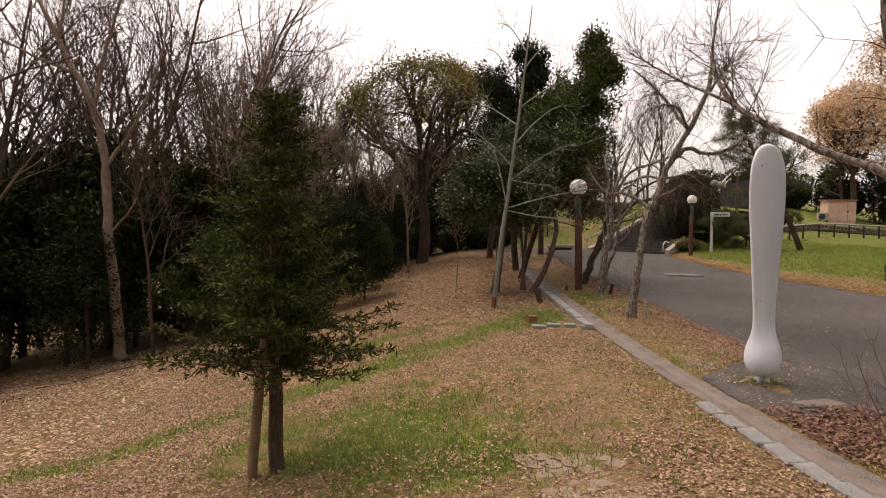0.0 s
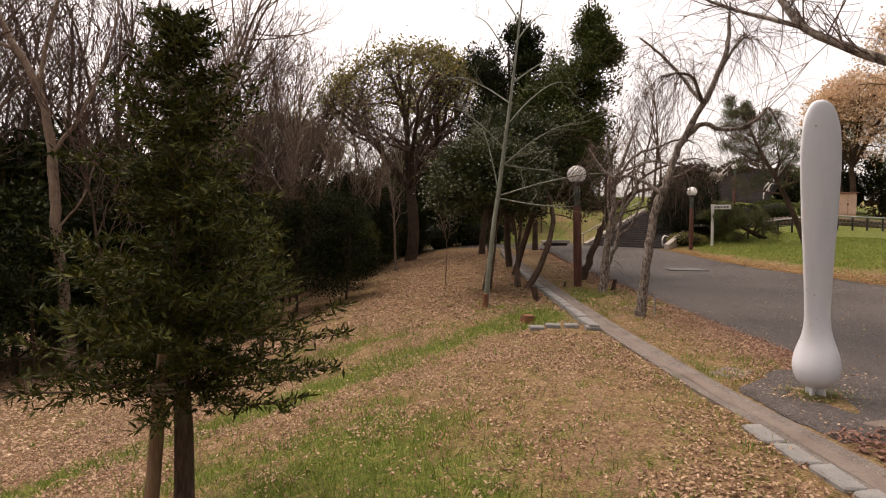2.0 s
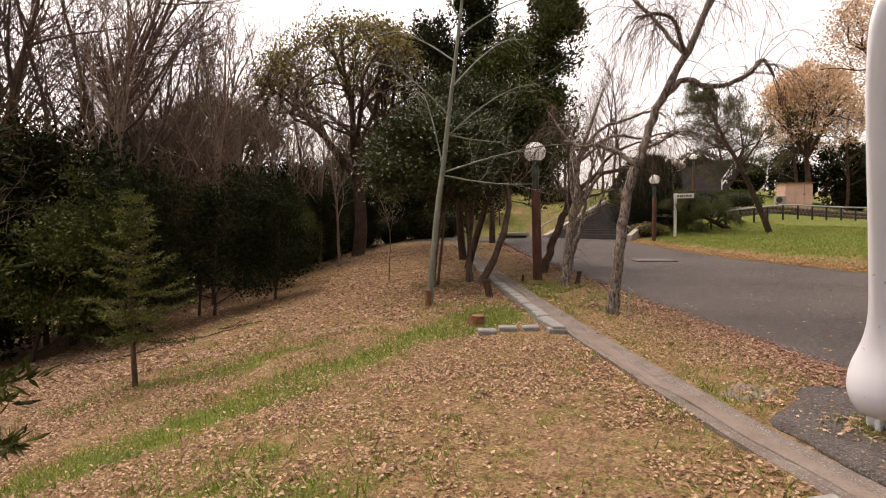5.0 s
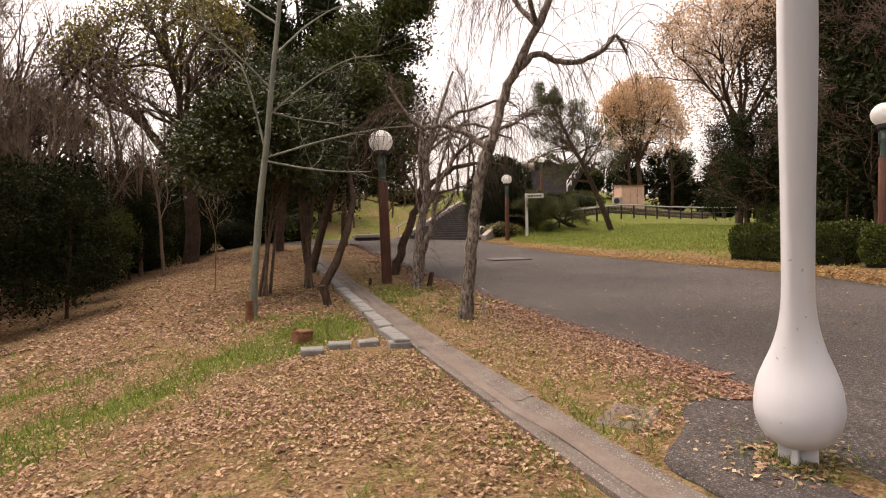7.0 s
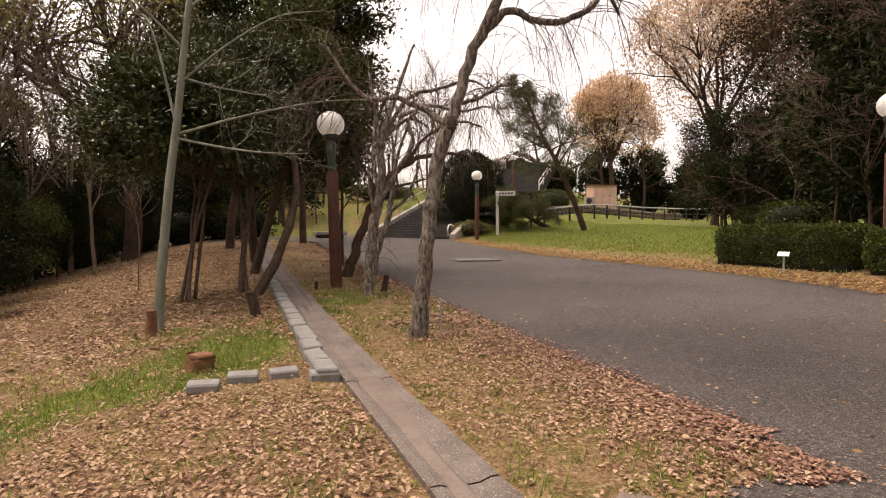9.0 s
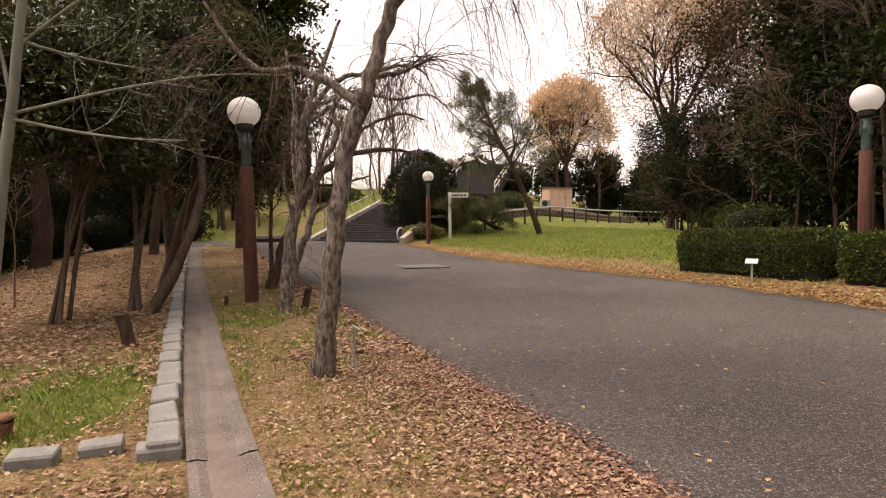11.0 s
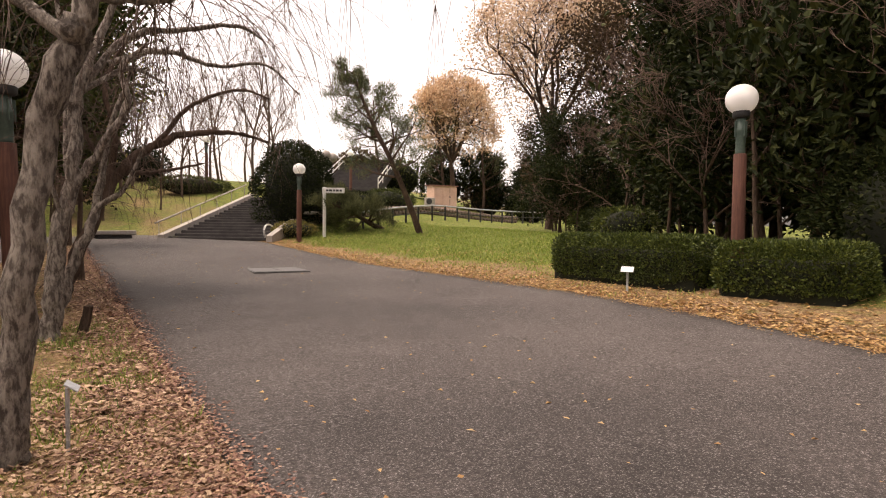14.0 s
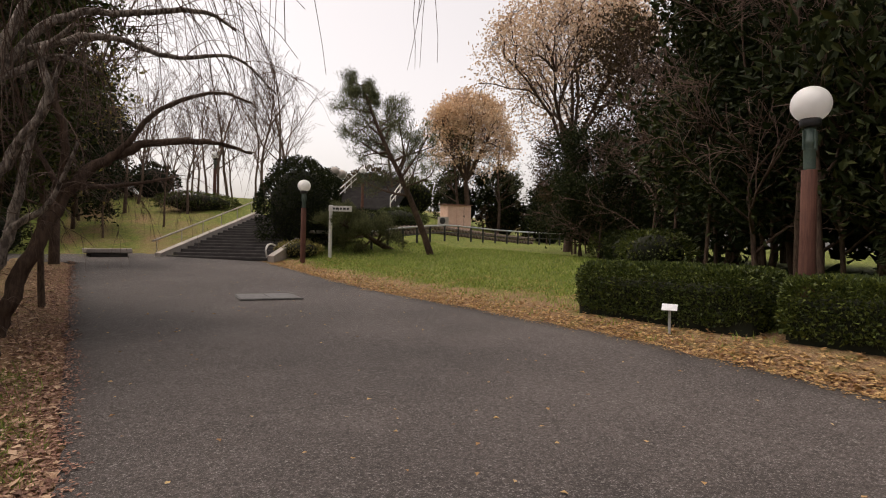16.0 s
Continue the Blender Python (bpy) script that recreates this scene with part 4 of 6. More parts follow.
plant("slim_tree", "slim leafless grey-green tree leaning over the bank", "tree", "", on(1.3, 14.4), trunk, twigs)

# weeping cherry by the road
wl = [[(0, 0, -0.2, 0.15), (0.0, 0.0, 0.08, 0.108), (0.04, -0.02, 0.6, 0.082), (0.17, -0.06, 1.8, 0.076), (0.31, -0.12, 2.35, 0.082), (0.37, -0.14, 2.5, 0.066), (0.6, -0.2, 3.2, 0.062), (1.05, -0.3, 4.1, 0.052), (1.4, -0.3, 5.0, 0.042), (1.5, -0.2, 5.9, 0.018)],
      [(0.62, -0.2, 3.3, 0.05), (0.95, -0.32, 3.62, 0.045), (1.35, -0.45, 3.5, 0.04), (1.75, -0.6, 3.6, 0.035), (2.0, -0.65, 3.85, 0.028), (2.15, -0.7, 3.6, 0.018)],
      [(0.33, -0.1, 2.35, 0.045), (-0.1, 0.25, 2.7, 0.032), (-0.5, 0.5, 2.75, 0.025), (-0.9, 0.6, 3.3, 0.013)],
      [(1.0, -0.3, 4.0, 0.04), (0.6, 0.3, 4.9, 0.03), (0.1, 0.6, 5.5, 0.018)],
      [(1.0, -0.3, 4.0, 0.035), (0.5, -0.8, 4.4, 0.028), (-0.1, -1.0, 4.3, 0.016)],
      [(1.2, -0.3, 4.5, 0.035), (1.7, -0.2, 5.2, 0.026), (2.0, 0.0, 5.3, 0.015)],
      [(0.4, -0.12, 2.6, 0.026), (0.8, 0.1, 2.75, 0.022), (1.15, 0.25, 2.95, 0.013)]]
trunk, twigs = limb_tree(31, wl, 46, 1.15, "bark_willow", "twig", 0.26, 0.2, 0.1)
plant("weeping_cherry", "leafless weeping cherry with fissured grey bark", "tree", "weeping cherries", on(4.12, 12.5), trunk, twigs)

w2 = [[(0, 0, -0.2, 0.13), (0.02, 0, 0.3, 0.1), (0.1, 0.02, 1.0, 0.09), (0.25, 0.0, 1.9, 0.075), (0.3, 0.1, 2.7, 0.06), (0.6, 0.1, 3.6, 0.04), (0.9, 0.1, 4.4, 0.02)],
      [(0.2, 0, 1.6, 0.055), (0.5, -0.1, 2.1, 0.045), (0.75, -0.2, 2.6, 0.04), (0.7, -0.2, 3.0, 0.03), (0.95, -0.3, 3.3, 0.018)],
      [(0.28, 0.05, 2.2, 0.05), (0.2, 0.1, 3.0, 0.035), (0.1, 0.2, 3.9, 0.02)],
      [(0.3, 0.1, 2.7, 0.035), (0.8, 0.2, 3.1, 0.03), (1.2, 0.2, 3.0, 0.015)],
      [(0.15, 0.0, 1.3, 0.03), (0.0, -0.15, 1.8, 0.02), (-0.02, -0.2, 2.2, 0.012)],
      [(0.05, 0.05, 0.1, 0.075), (0.25, 0.2, 0.8, 0.06), (0.5, 0.3, 1.5, 0.05), (0.62, 0.35, 2.3, 0.035), (0.9, 0.3, 3.2, 0.02)],
      [(0.2, 0.0, 1.7, 0.035), (0.2, 0.3, 2.5, 0.028), (0.3, 0.5, 3.4, 0.015)],
      [(0.3, 0.1, 2.7, 0.045), (0.8, 0.2, 3.45, 0.04), (1.5, 0.4, 3.75, 0.034), (2.2, 0.6, 4.0, 0.027), (2.6, 0.7, 3.9, 0.013)],
      [(0.6, 0.1, 3.1, 0.036), (1.2, 0.1, 3.35, 0.032), (1.8, 0.2, 3.3, 0.026), (2.5, 0.3, 3.45, 0.018), (3.0, 0.3, 3.1, 0.008)],
      [(0.45, 0.25, 1.4, 0.035), (0.8, 0.2, 1.75, 0.028), (1.0, 0.1, 2.3, 0.016)]]
trunk, twigs = limb_tree(41, w2, 16, 0.65, "bark_willow", "twig", 0.22, 0.15, 0.1, full=(7, 8))
plant("weeping_cherry", "leafless crooked weeping cherry by the road edge", "tree", "weeping cherries", on(4.42, 16.15), trunk, twigs)

w3 = [[(0, 0, -0.2, 0.13), (0.1, 0, 0.3, 0.11), (0.4, 0.02, 1.1, 0.095), (0.75, 0.05, 1.9, 0.085), (1.2, 0.1, 2.4, 0.07), (1.9, 0.2, 2.75, 0.055), (2.7, 0.3, 2.85, 0.04), (3.3, 0.3, 2.75, 0.02)],
      [(0.6, 0.03, 1.6, 0.06), (0.75, -0.2, 2.5, 0.05), (0.6, -0.3, 3.3, 0.035), (0.9, -0.3, 4.0, 0.02)],
      [(1.3, 0.1, 2.45, 0.045), (1.9, -0.1, 3.2, 0.035), (2.6, -0.3, 3.5, 0.025), (3.1, -0.4, 3.4, 0.015)],
      [(0.9, 0.05, 2.0, 0.04), (1.5, 0.4, 2.1, 0.03), (2.2, 0.6, 2.3, 0.018)],
      [(0.7, 0.0, 1.9, 0.04), (0.3, 0.3, 2.8, 0.03), (0.1, 0.4, 3.6, 0.016)]]
trunk, twigs = limb_tree(51, w3, 34, 0.95, "bark_dark", "twig", 0.26, 0.2)
plant("weeping_cherry", "leafless weeping cherry leaning far over the road", "tree", "weeping cherries", on(4.64, 19.0), trunk, twigs)

# tree at the start whose limb reaches over the sculpture
w0 = [[(0.35, -0.9, -0.2, 0.12), (0.2, -0.7, 0.6, 0.085), (-0.3, -0.1, 1.7, 0.062), (-1.0, 0.5, 2.6, 0.05), (-1.18, 0.65, 3.3, 0.042), (-1.35, 0.7, 4.3, 0.032), (-1.4, 0.8, 5.4, 0.015)],
      [(-0.35, -0.05, 1.75, 0.045), (-0.65, 0.9, 2.16, 0.037), (-1.1, 1.5, 2.54, 0.032), (-1.5, 2.1, 3.02, 0.025), (-1.6, 2.4, 3.55, 0.013), (-1.4, 2.7, 4.3, 0.006)],
      [(-1.5, 2.1, 3.02, 0.018), (-1.8, 2.7, 3.4, 0.012), (-2.2, 3.1, 3.8, 0.006)],
      [(-1.5, 2.1, 3.02, 0.017), (-1.4, 2.6, 3.45, 0.011), (-1.1, 3.0, 3.7, 0.006)]]
trunk, twigs = limb_tree(61, w0, 40, 0.6, "bark_willow", "twig", -0.02, 0.35)
plant("weeping_cherry", "leafless cherry with a long bare limb over the sculpture", "tree", "weeping cherries", on(4.25, 3.4), trunk, twigs)

# dry shrub beside the sculpture
rng0 = np.random.default_rng(71)
br = []
for k in range(13):
    a = rng0.uniform(0, 6.28)
    grow(rng0, br, (rng0.uniform(-0.2, 0.2), rng0.uniform(-0.2, 0.2), -0.05), (math.cos(a) * 0.7, math.sin(a) * 0.7, 1), rng0.uniform(0.7, 1.3), 0.008, 0,
         [dict(segs=6, wobble=0.12, lift=0.0, taper=0.4), dict(count=5, start=0.3, angle=35, ratio=0.4, thin=0.6, segs=3, wobble=0.1, lift=0.03)])
tw, _ = tree_meshes(br, M["twig_red"], M["twig_red"], 5, (5, 3, 3, 3, 3))
plant("bare_shrub", "leafless reddish-brown twiggy shrub by the channel", "shrub", "", on(3.95, 5.0), tw)

# evergreens over the channel
def camellia(seed, stems, centre, size, leaf, count, via=None):
    """A thick-leaved dome of foliage clumps carried on a few thin stems from one foot."""
    rng = np.random.default_rng(seed)
    wood, P, D = Tubes(), [], []
    c, size = np.array(centre, float), np.array(size, float)
    for x, y, r in stems:
        top = c + rng.normal(0, 0.25, 3) * size * np.array([1, 1, 0.4])
        a = np.array([x, y, -0.15])
        k = np.linspace(0, 1, 8)[:, None]
        mid = (a + top) / 2 + np.array([0, 0, 0.25]) if via is None else np.array(via, float)
        pts = a * (1 - k) ** 2 + (2 * mid - 0.5 * a - 0.5 * top) * 2 * k * (1 - k) + top * k ** 2 + rng.normal(0, 0.03, (8, 3)) * k
        wood.add(pts, r * np.linspace(1.15, 0.35, 8), 8, 0.08, rng)
        for b in range(9):
            q = pts[rng.integers(4, 8)]
            e = c + unit(rng.normal(0, 1, 3)) * size * 0.8
            m = (q + e) / 2 + np.array([0, 0, 0.12])
            wood.add([q, m, e], [r * 0.35, r * 0.2, 0.006], 4)
    clumps = unit(rng.normal(0, 1, (count, 3)))
    clumps[:, 2] = np.where(clumps[:, 2] < -0.55, -clumps[:, 2], clumps[:, 2])
    for d in clumps:
        f = rng.uniform(0.5, 1.04)
        mid = c + d * size * f * (1 + 0.2 * noise.noise(Vector(d * 2.3) + Vector((seed, 0, 0))))
        n = 170
        P.append(mid + rng.normal(0, 1, (n, 3)) * np.array([0.2, 0.2, 0.13]))
        D.append(d[None] * 0.7 + rng.normal(0, 0.6, (n, 3)) + np.array([0, 0, 0.1]))
    return wood.mesh("trunk", M["bark_grey"]), leaves_mesh("crown", np.concatenate(P), np.concatenate(D), 0.105, 0.05, rng, M[leaf], 0.2, 0.35)


trunk, crown = camellia(81, ((0, 0, 0.035), (0.12, 0.1, 0.03), (-0.1, 0.08, 0.03), (0.06, -0.1, 0.025)), (0.15, 0.4, 2.75), (1.65, 1.5, 1.25), "leaf_glossy", 210)
plant("camellia_tree", "dense dark glossy evergreen tree on several thin stems", "tree", "evergreens", on(1.5, 16.75), trunk, None, crown)
trunk, crown = camellia(82, ((0, 0, 0.05), (0.12, -0.05, 0.04)), (0.0, 1.6, 3.6), (1.2, 1.2, 1.4), "leaf_glossy", 170)
plant("camellia_tree", "tall dense dark evergreen on two thin stems", "tree", "evergreens", on(2.36, 17.2), trunk, None, crown)
trunk, crown = camellia(83, ((0, 0, 0.08),), (0.7, 2.9, 3.8), (1.4, 1.1, 1.5), "leaf_glossy", 170, (0.85, 0.5, 2.1))
plant("camellia_tree", "dark evergreen tree with a stout leaning trunk", "tree", "evergreens", on(2.55, 16.95), trunk, None, crown)
trunk, crown = evergreen_tree(86, 8.6, 0.11, 46, 0.3, "leaf_mid", 0.14, 22, spread=62, ratio=0.31, cone=0.75, lean=(0.4, 0, 1))
plant("oak_tree", "tall conical dark evergreen oak", "tree", "evergreens", on(2.75, 20.6), trunk, None, crown)
trunk, crown = evergreen_tree(88, 4.6, 0.06, 15, 0.35, "leaf_olive", 0.1, 5, spread=58, ratio=0.45, cone=0.4, wood="bark_grey", inner=4)
plant("small_tree", "small half-bare tree with sparse olive leaves", "tree", "", on(5.15, 22.0), trunk, None, crown)
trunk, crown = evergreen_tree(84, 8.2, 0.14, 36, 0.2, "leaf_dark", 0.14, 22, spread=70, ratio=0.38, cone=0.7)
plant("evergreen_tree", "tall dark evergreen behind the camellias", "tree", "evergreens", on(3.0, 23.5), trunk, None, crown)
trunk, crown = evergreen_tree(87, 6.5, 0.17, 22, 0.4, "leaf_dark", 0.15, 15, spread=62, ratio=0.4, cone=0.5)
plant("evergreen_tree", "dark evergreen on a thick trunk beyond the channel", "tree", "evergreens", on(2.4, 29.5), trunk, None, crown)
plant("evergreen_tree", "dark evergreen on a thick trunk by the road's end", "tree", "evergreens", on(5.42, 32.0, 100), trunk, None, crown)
trunk, twigs = bare_tree(85, 2.6, 0.018, 30, 5, 0.45, 0.08, wood="bark_pale", twig="twig_pale", fine=2)
plant("sapling", "thin bare pale sapling on the bank", "tree", "", on(0.46, 19.6), trunk, twigs)

# ---------------------------------------------------------------- hedges
def build_hedge(seed, pts, width, high, label):
    """A clipped hedge: leaves thick on the faces of a rounded block."""
    rng = np.random.default_rng(seed)
    (x0, y0), (x1, y1) = pts
    ln, a = math.hypot(x1 - x0, y1 - y0), math.atan2(y1 - y0, x1 - x0)
    root = thing("hedge", on((x0 + x1) / 2, (y0 + y1) / 2, math.degrees(a)), label, "hedge", "hedges")
    # Solid block under the leaves, coloured as the hedge's inner shade.
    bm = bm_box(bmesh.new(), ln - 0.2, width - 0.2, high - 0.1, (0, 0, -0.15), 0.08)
    part("core", mesh_bm("core", bm, M["core_shade"]), root, "near-black filler core standing in for inner shade")
    n = int(2200 * (ln * width + 2 * high * (ln + width)))
    u = rng.uniform(-1, 1, (n, 3))
    u[np.arange(n), rng.choice([0, 1, 1, 2, 2, 2], n)] = rng.choice([-1, 1], n)
    u[:, 2] = np.where(u[:, 2] < -0.98, rng.uniform(-1, 1, n), u[:, 2])
    nrm = unit(np.sign(u) * np.abs(u) ** 8)
    rnd = 1 - 0.1 * (np.abs(u[:, :1] * u[:, 1:2]) ** 3) - 0.06 * np.abs(u[:, 2:3]) ** 4 * (np.abs(u[:, :1]) ** 8 + np.abs(u[:, 1:2]) ** 8)
    P = u * np.array([ln / 2, width / 2, high / 2]) * rnd + np.array([0, 0, high / 2])
    lumps = np.array([noise.noise((p[0] * 2.5, p[1] * 2.5, p[2] * 2.5 + seed)) for p in P])
    P += nrm * (lumps * 0.05 + rng.uniform(-0.08, 0.02, n))[:, None]
    P[:, 2] = np.maximum(P[:, 2], 0.02)
    part("foliage", leaves_mesh("foliage", P, nrm + np.array([0, 0, 0.5]), 0.055, 0.032, rng, M["hedge_leaf"], 0.2, 0.7), root)


build_hedge(1, ((13.2, 16.6), (13.12, 13.42)), 1.3, 0.8, "low clipped box-shaped green hedge beside the lawn")
build_hedge(2, ((13.14, 13.25), (13.2, 11.4)), 1.3, 0.74, "low rounded clipped green hedge at the lamp's foot")

# ---------------------------------------------------------------- steps, walls, fence, shed
STAIR = Matrix.Translation((9.2, 35.2, 0)) @ Matrix.Rotation(math.atan2(0.8, 0.6), 4, "Z")


def build_stairs():
    rng = random.Random(5)
    z0 = hz(10.6, 34.4)
    root = thing("steps", Matrix.Translation((0, 0, z0 - 0.05)) @ STAIR, "wide dark stone park steps climbing the hill", "stairs", kind="structure")
    run, rise, w = 0.6, 0.128, 4.2
    for k in range(18):
        st = part("step", mesh_bm("step", bm_box(bmesh.new(), run + 0.05, w, rise * (k + 1) if k < 3 else 0.5, (k * run + run / 2, -w / 2, 0 if k < 3 else rise * (k + 1) - 0.5), 0.01), M["step"]), root)
        part("step_edge", mesh_bm("step_edge", bm_box(bmesh.new(), 0.05, w - 0.02, 0.02, (k * run + 0.03, -w / 2, rise * (k + 1) - 0.004), 0.004), M["nosing"]), st)
    for s, y in (("kerb_wall", 0.18), ("kerb_wall", -w - 0.18)):
        bm = bmesh.new()
        sec = [(-0.3, 0.0), (18 * run, 18 * rise), (18 * run, 18 * rise + 0.28), (-0.3, 0.22)]
        f = [bm.verts.new((a, y - 0.13, b - (0.3 if i < 2 else 0))) for i, (a, b) in enumerate(sec)]
        g = [bm.verts.new((a, y + 0.13, b - (0.3 if i < 2 else 0))) for i, (a, b) in enumerate(sec)]
        bm.faces.new(f), bm.faces.new(g[::-1])
        for i in range(4):
            bm.faces.new((f[i], f[(i + 1) % 4], g[(i + 1) % 4], g[i]))
        part("kerb_wall", mesh_bm("kerb_wall", bm, M["plaster"]), root)
    rail = thing("handrail", root.matrix_basis.copy(), "white-painted metal handrail beside the steps", "railing", "handrails")
    tb = Tubes()
    tb.add([(0.0, 0.55, 0.7), (18 * run, 0.55, 18 * rise + 0.8)], [0.04, 0.04], 8)
    part("rail", tb.mesh("rail", M["plaster"]), rail)
    for k in range(6):
        a = 0.3 + k * 2.05
        tb = Tubes()
        tb.add([(a, 0.55, a * rise / run - 0.3), (a, 0.55, a * rise / run + 0.78)], [0.022, 0.022], 6)
        part("post", tb.mesh("post", M["plaster"]), rail)
    rail2 = thing("handrail", root.matrix_basis.copy(), "short curled white handrail end at the steps", "railing", "handrails")
    tb = Tubes()
    tb.add(smooth_line([(0.1, -w + 0.1, 0.05, 0.035), (-0.1, -w + 0.1, 0.4, 0.035), (0.1, -w + 0.1, 0.62, 0.035), (0.5, -w + 0.1, 0.68, 0.035), (1.0, -w + 0.1, 0.62, 0.035)])[:, :3], np.full(25, 0.04), 8)
    part("rail", tb.mesh("rail", M["white_metal"]), rail2)


build_stairs()


def build_upper_stairs():
    """The far upper flight, dark, with white handrails."""
    x, y = 25.6, 51.0
    z0 = hz(x, y)
    root = thing("steps", Matrix.Translation((x, y, z0)) @ Matrix.Rotation(radians(48), 4, "Z"), "distant dark upper flight of steps", "stairs", kind="structure")
    for k in range(22):
        part("step", mesh_bm("step", bm_box(bmesh.new(), 0.5, 5.0, 0.6, (k * 0.42, 0, k * 0.16 - 0.45), 0.01), M["step"]), root)
    for yy in (2.4, -2.4):
        rail = thing("handrail", root.matrix_basis.copy(), "white handrail of the distant upper steps", "railing", "handrails")
        for dz in (0.55, 1.0):
            tb = Tubes()
            tb.add([(0, yy, dz), (9.3, yy, dz + 3.55)], [0.05, 0.05], 6)
            part("rail", tb.mesh("rail", M["white_metal"]), rail)
        for k in range(6):
            tb = Tubes()
            tb.add([(k * 1.8, yy, k * 0.69 - 0.2), (k * 1.8, yy, k * 0.69 + 1.0)], [0.045, 0.045], 6)
            part("post", tb.mesh("post", M["white_metal"]), rail)


build_upper_stairs()


def build_stone_wall():
    """A low rubble wall from the steps along the back of the lawn."""
    rng = random.Random(9)
    root = tagged(new("retaining_wall"), "low brown rubble-stone retaining wall behind the lawn", "wall", kind="structure")
    line = [(13.4, 34.4), (16.0, 35.6), (19.5, 36.9), (24.0, 38.6), (29.5, 40.4), (35.5, 41.8)]
    kinds = []
    for k in range(7):
        bm = bmesh.new()
        bmesh.ops.create_icosphere(bm, subdivisions=1, radius=0.5)
        for v in bm.verts:
            v.co = Vector((v.co.x * rng.uniform(0.9, 1.1), v.co.y * 0.8, v.co.z * rng.uniform(0.8, 1.05))) * rng.uniform(0.9, 1.1)
        kinds.append(mesh_bm("stone", bm, M["stone"]))
    for (x0, y0), (x1, y1) in zip(line, line[1:]):
        ln, a = math.hypot(x1 - x0, y1 - y0), math.degrees(math.atan2(y1 - y0, x1 - x0))
        n = int(ln / 0.36)
        for c in range(2):
            for i in range(n):
                f = (i + 0.5 * c + 0.25) / n
                x, y = x0 + (x1 - x0) * f, y0 + (y1 - y0) * f
                part("stone", kinds[rng.randrange(7)], root, at=on(x, y, a + rng.uniform(-8, 8), 0.1 + c * 0.27) @ Matrix.Diagonal((0.44, 0.36, 0.34, 1)))
    cap = thing("wall_cap", Matrix.Identity(4), "flat cream stone seat ledge on the low wall", "ledge")
    bm = bm_box(bmesh.new(), 3.0, 0.7, 0.14, (0, 0, 0), 0.03)
    part("ledge", mesh_bm("ledge", bm, M["plaster"]), cap)
    cap.matrix_basis = on(16.6, 35.2, 20, 0.5)


build_stone_wall()


def build_fence():
    line = [(17.6, 33.6), (22.0, 35.4), (27.0, 37.2), (32.0, 38.6), (37.0, 39.6)]
    root = thing("fence", Matrix.Identity(4), "low black-post fence with a grey top rail along the lawn path", "fence")
    pts = []
    for (x0, y0), (x1, y1) in zip(line, line[1:]):
        n = 4
        for i in range(n):
            f = i / n
            pts.append((x0 + (x1 - x0) * f, y0 + (y1 - y0) * f))
    pts.append(line[-1])
    for x, y in pts:
        tb = Tubes()
        tb.add([(x, y, hz(x, y) - 0.2), (x, y, hz(x, y) + 0.82)], [0.06, 0.055], 6)
        part("post", tb.mesh("post", M["black_metal"]), root)
    for dz, r, k in ((0.84, 0.05, "steel"), (0.45, 0.03, "black_metal")):
        tb = Tubes()
        tb.add([(x, y, hz(x, y) + dz) for x, y in pts], np.full(len(pts), r), 6)
        part("rail", tb.mesh("rail", M[k]), root)


build_fence()


def build_shed():
    root = thing("shed", on(31.85, 46.9, -12, 0, 0.9), "small salmon-pink garden shed with a rusty sloping roof", "shed")
    w, d, h = 2.15, 1.7, 1.95
    body = part("wall", mesh_bm("wall", bm_box(bmesh.new(), w, d, h + 0.3, (0, 0, -0.3), 0.01), M["shed"]), root)
    for k in range(2):
        dr = part("door", mesh_bm("door", bm_box(bmesh.new(), 0.66, 0.04, 1.7, (0.1 + k * 0.68, -d / 2 - 0.02, 0.1), 0.008), M["shed"]), root)
        part("handle", mesh_bm("handle", bm_box(bmesh.new(), 0.03, 0.04, 0.16, (0.38 + k * 0.12, -d / 2 - 0.06, 0.9), 0.004), M["black_metal"]), dr)
    part("gap", mesh_bm("gap", bm_box(bmesh.new(), 0.025, 0.02, 1.7, (0.44, -d / 2 - 0.035, 0.1), 0.002), M["black_metal"]), root)
    bm = bm_box(bmesh.new(), w + 0.3, d + 0.35, 0.07, (0, 0, 0), 0.01)
    bm.transform(Matrix.Translation((0, 0, h + 0.02)) @ Matrix.Rotation(radians(4), 4, "X"))
    part("roof", mesh_bm("roof", bm, M["rust"]), root, "rusty sheet roof")
    ac = thing("air_conditioner", on(30.3, 46.3, -12), "white outdoor air-conditioner unit beside the shed", "air conditioner")
    part("casing", mesh_bm("casing", bm_box(bmesh.new(), 0.8, 0.32, 0.62, (0, 0, 0.08), 0.02), M["plaster"]), ac)
    part("fan_grille", turned("fan_grille", [(0.24, 0), (0.24, 0.03), (0.2, 0.04), (0.01, 0.035)], M["black_metal"], 18), ac, at=Matrix.Translation((-0.12, -0.16, 0.39)) @ Matrix.Rotation(radians(90), 4, "X"))
    for k in (-1, 1):
        part("foot", mesh_bm("foot", bm_box(bmesh.new(), 0.1, 0.36, 0.12, (k * 0.28, 0, -0.03), 0.01), M["black_metal"]), ac)


build_shed()

bm = bm_box(bmesh.new(), 1.9, 0.9, 0.22, (0, 0, 0.3), 0.03, 0, 0.03, random.Random(1))
bench = thing("stone_bench", on(7.15, 35.2, 10, -0.1, 0.8), "low flat pale stone bench on a dark block", "bench")
part("seat", mesh_bm("seat", bm, M["plaster"]), bench)
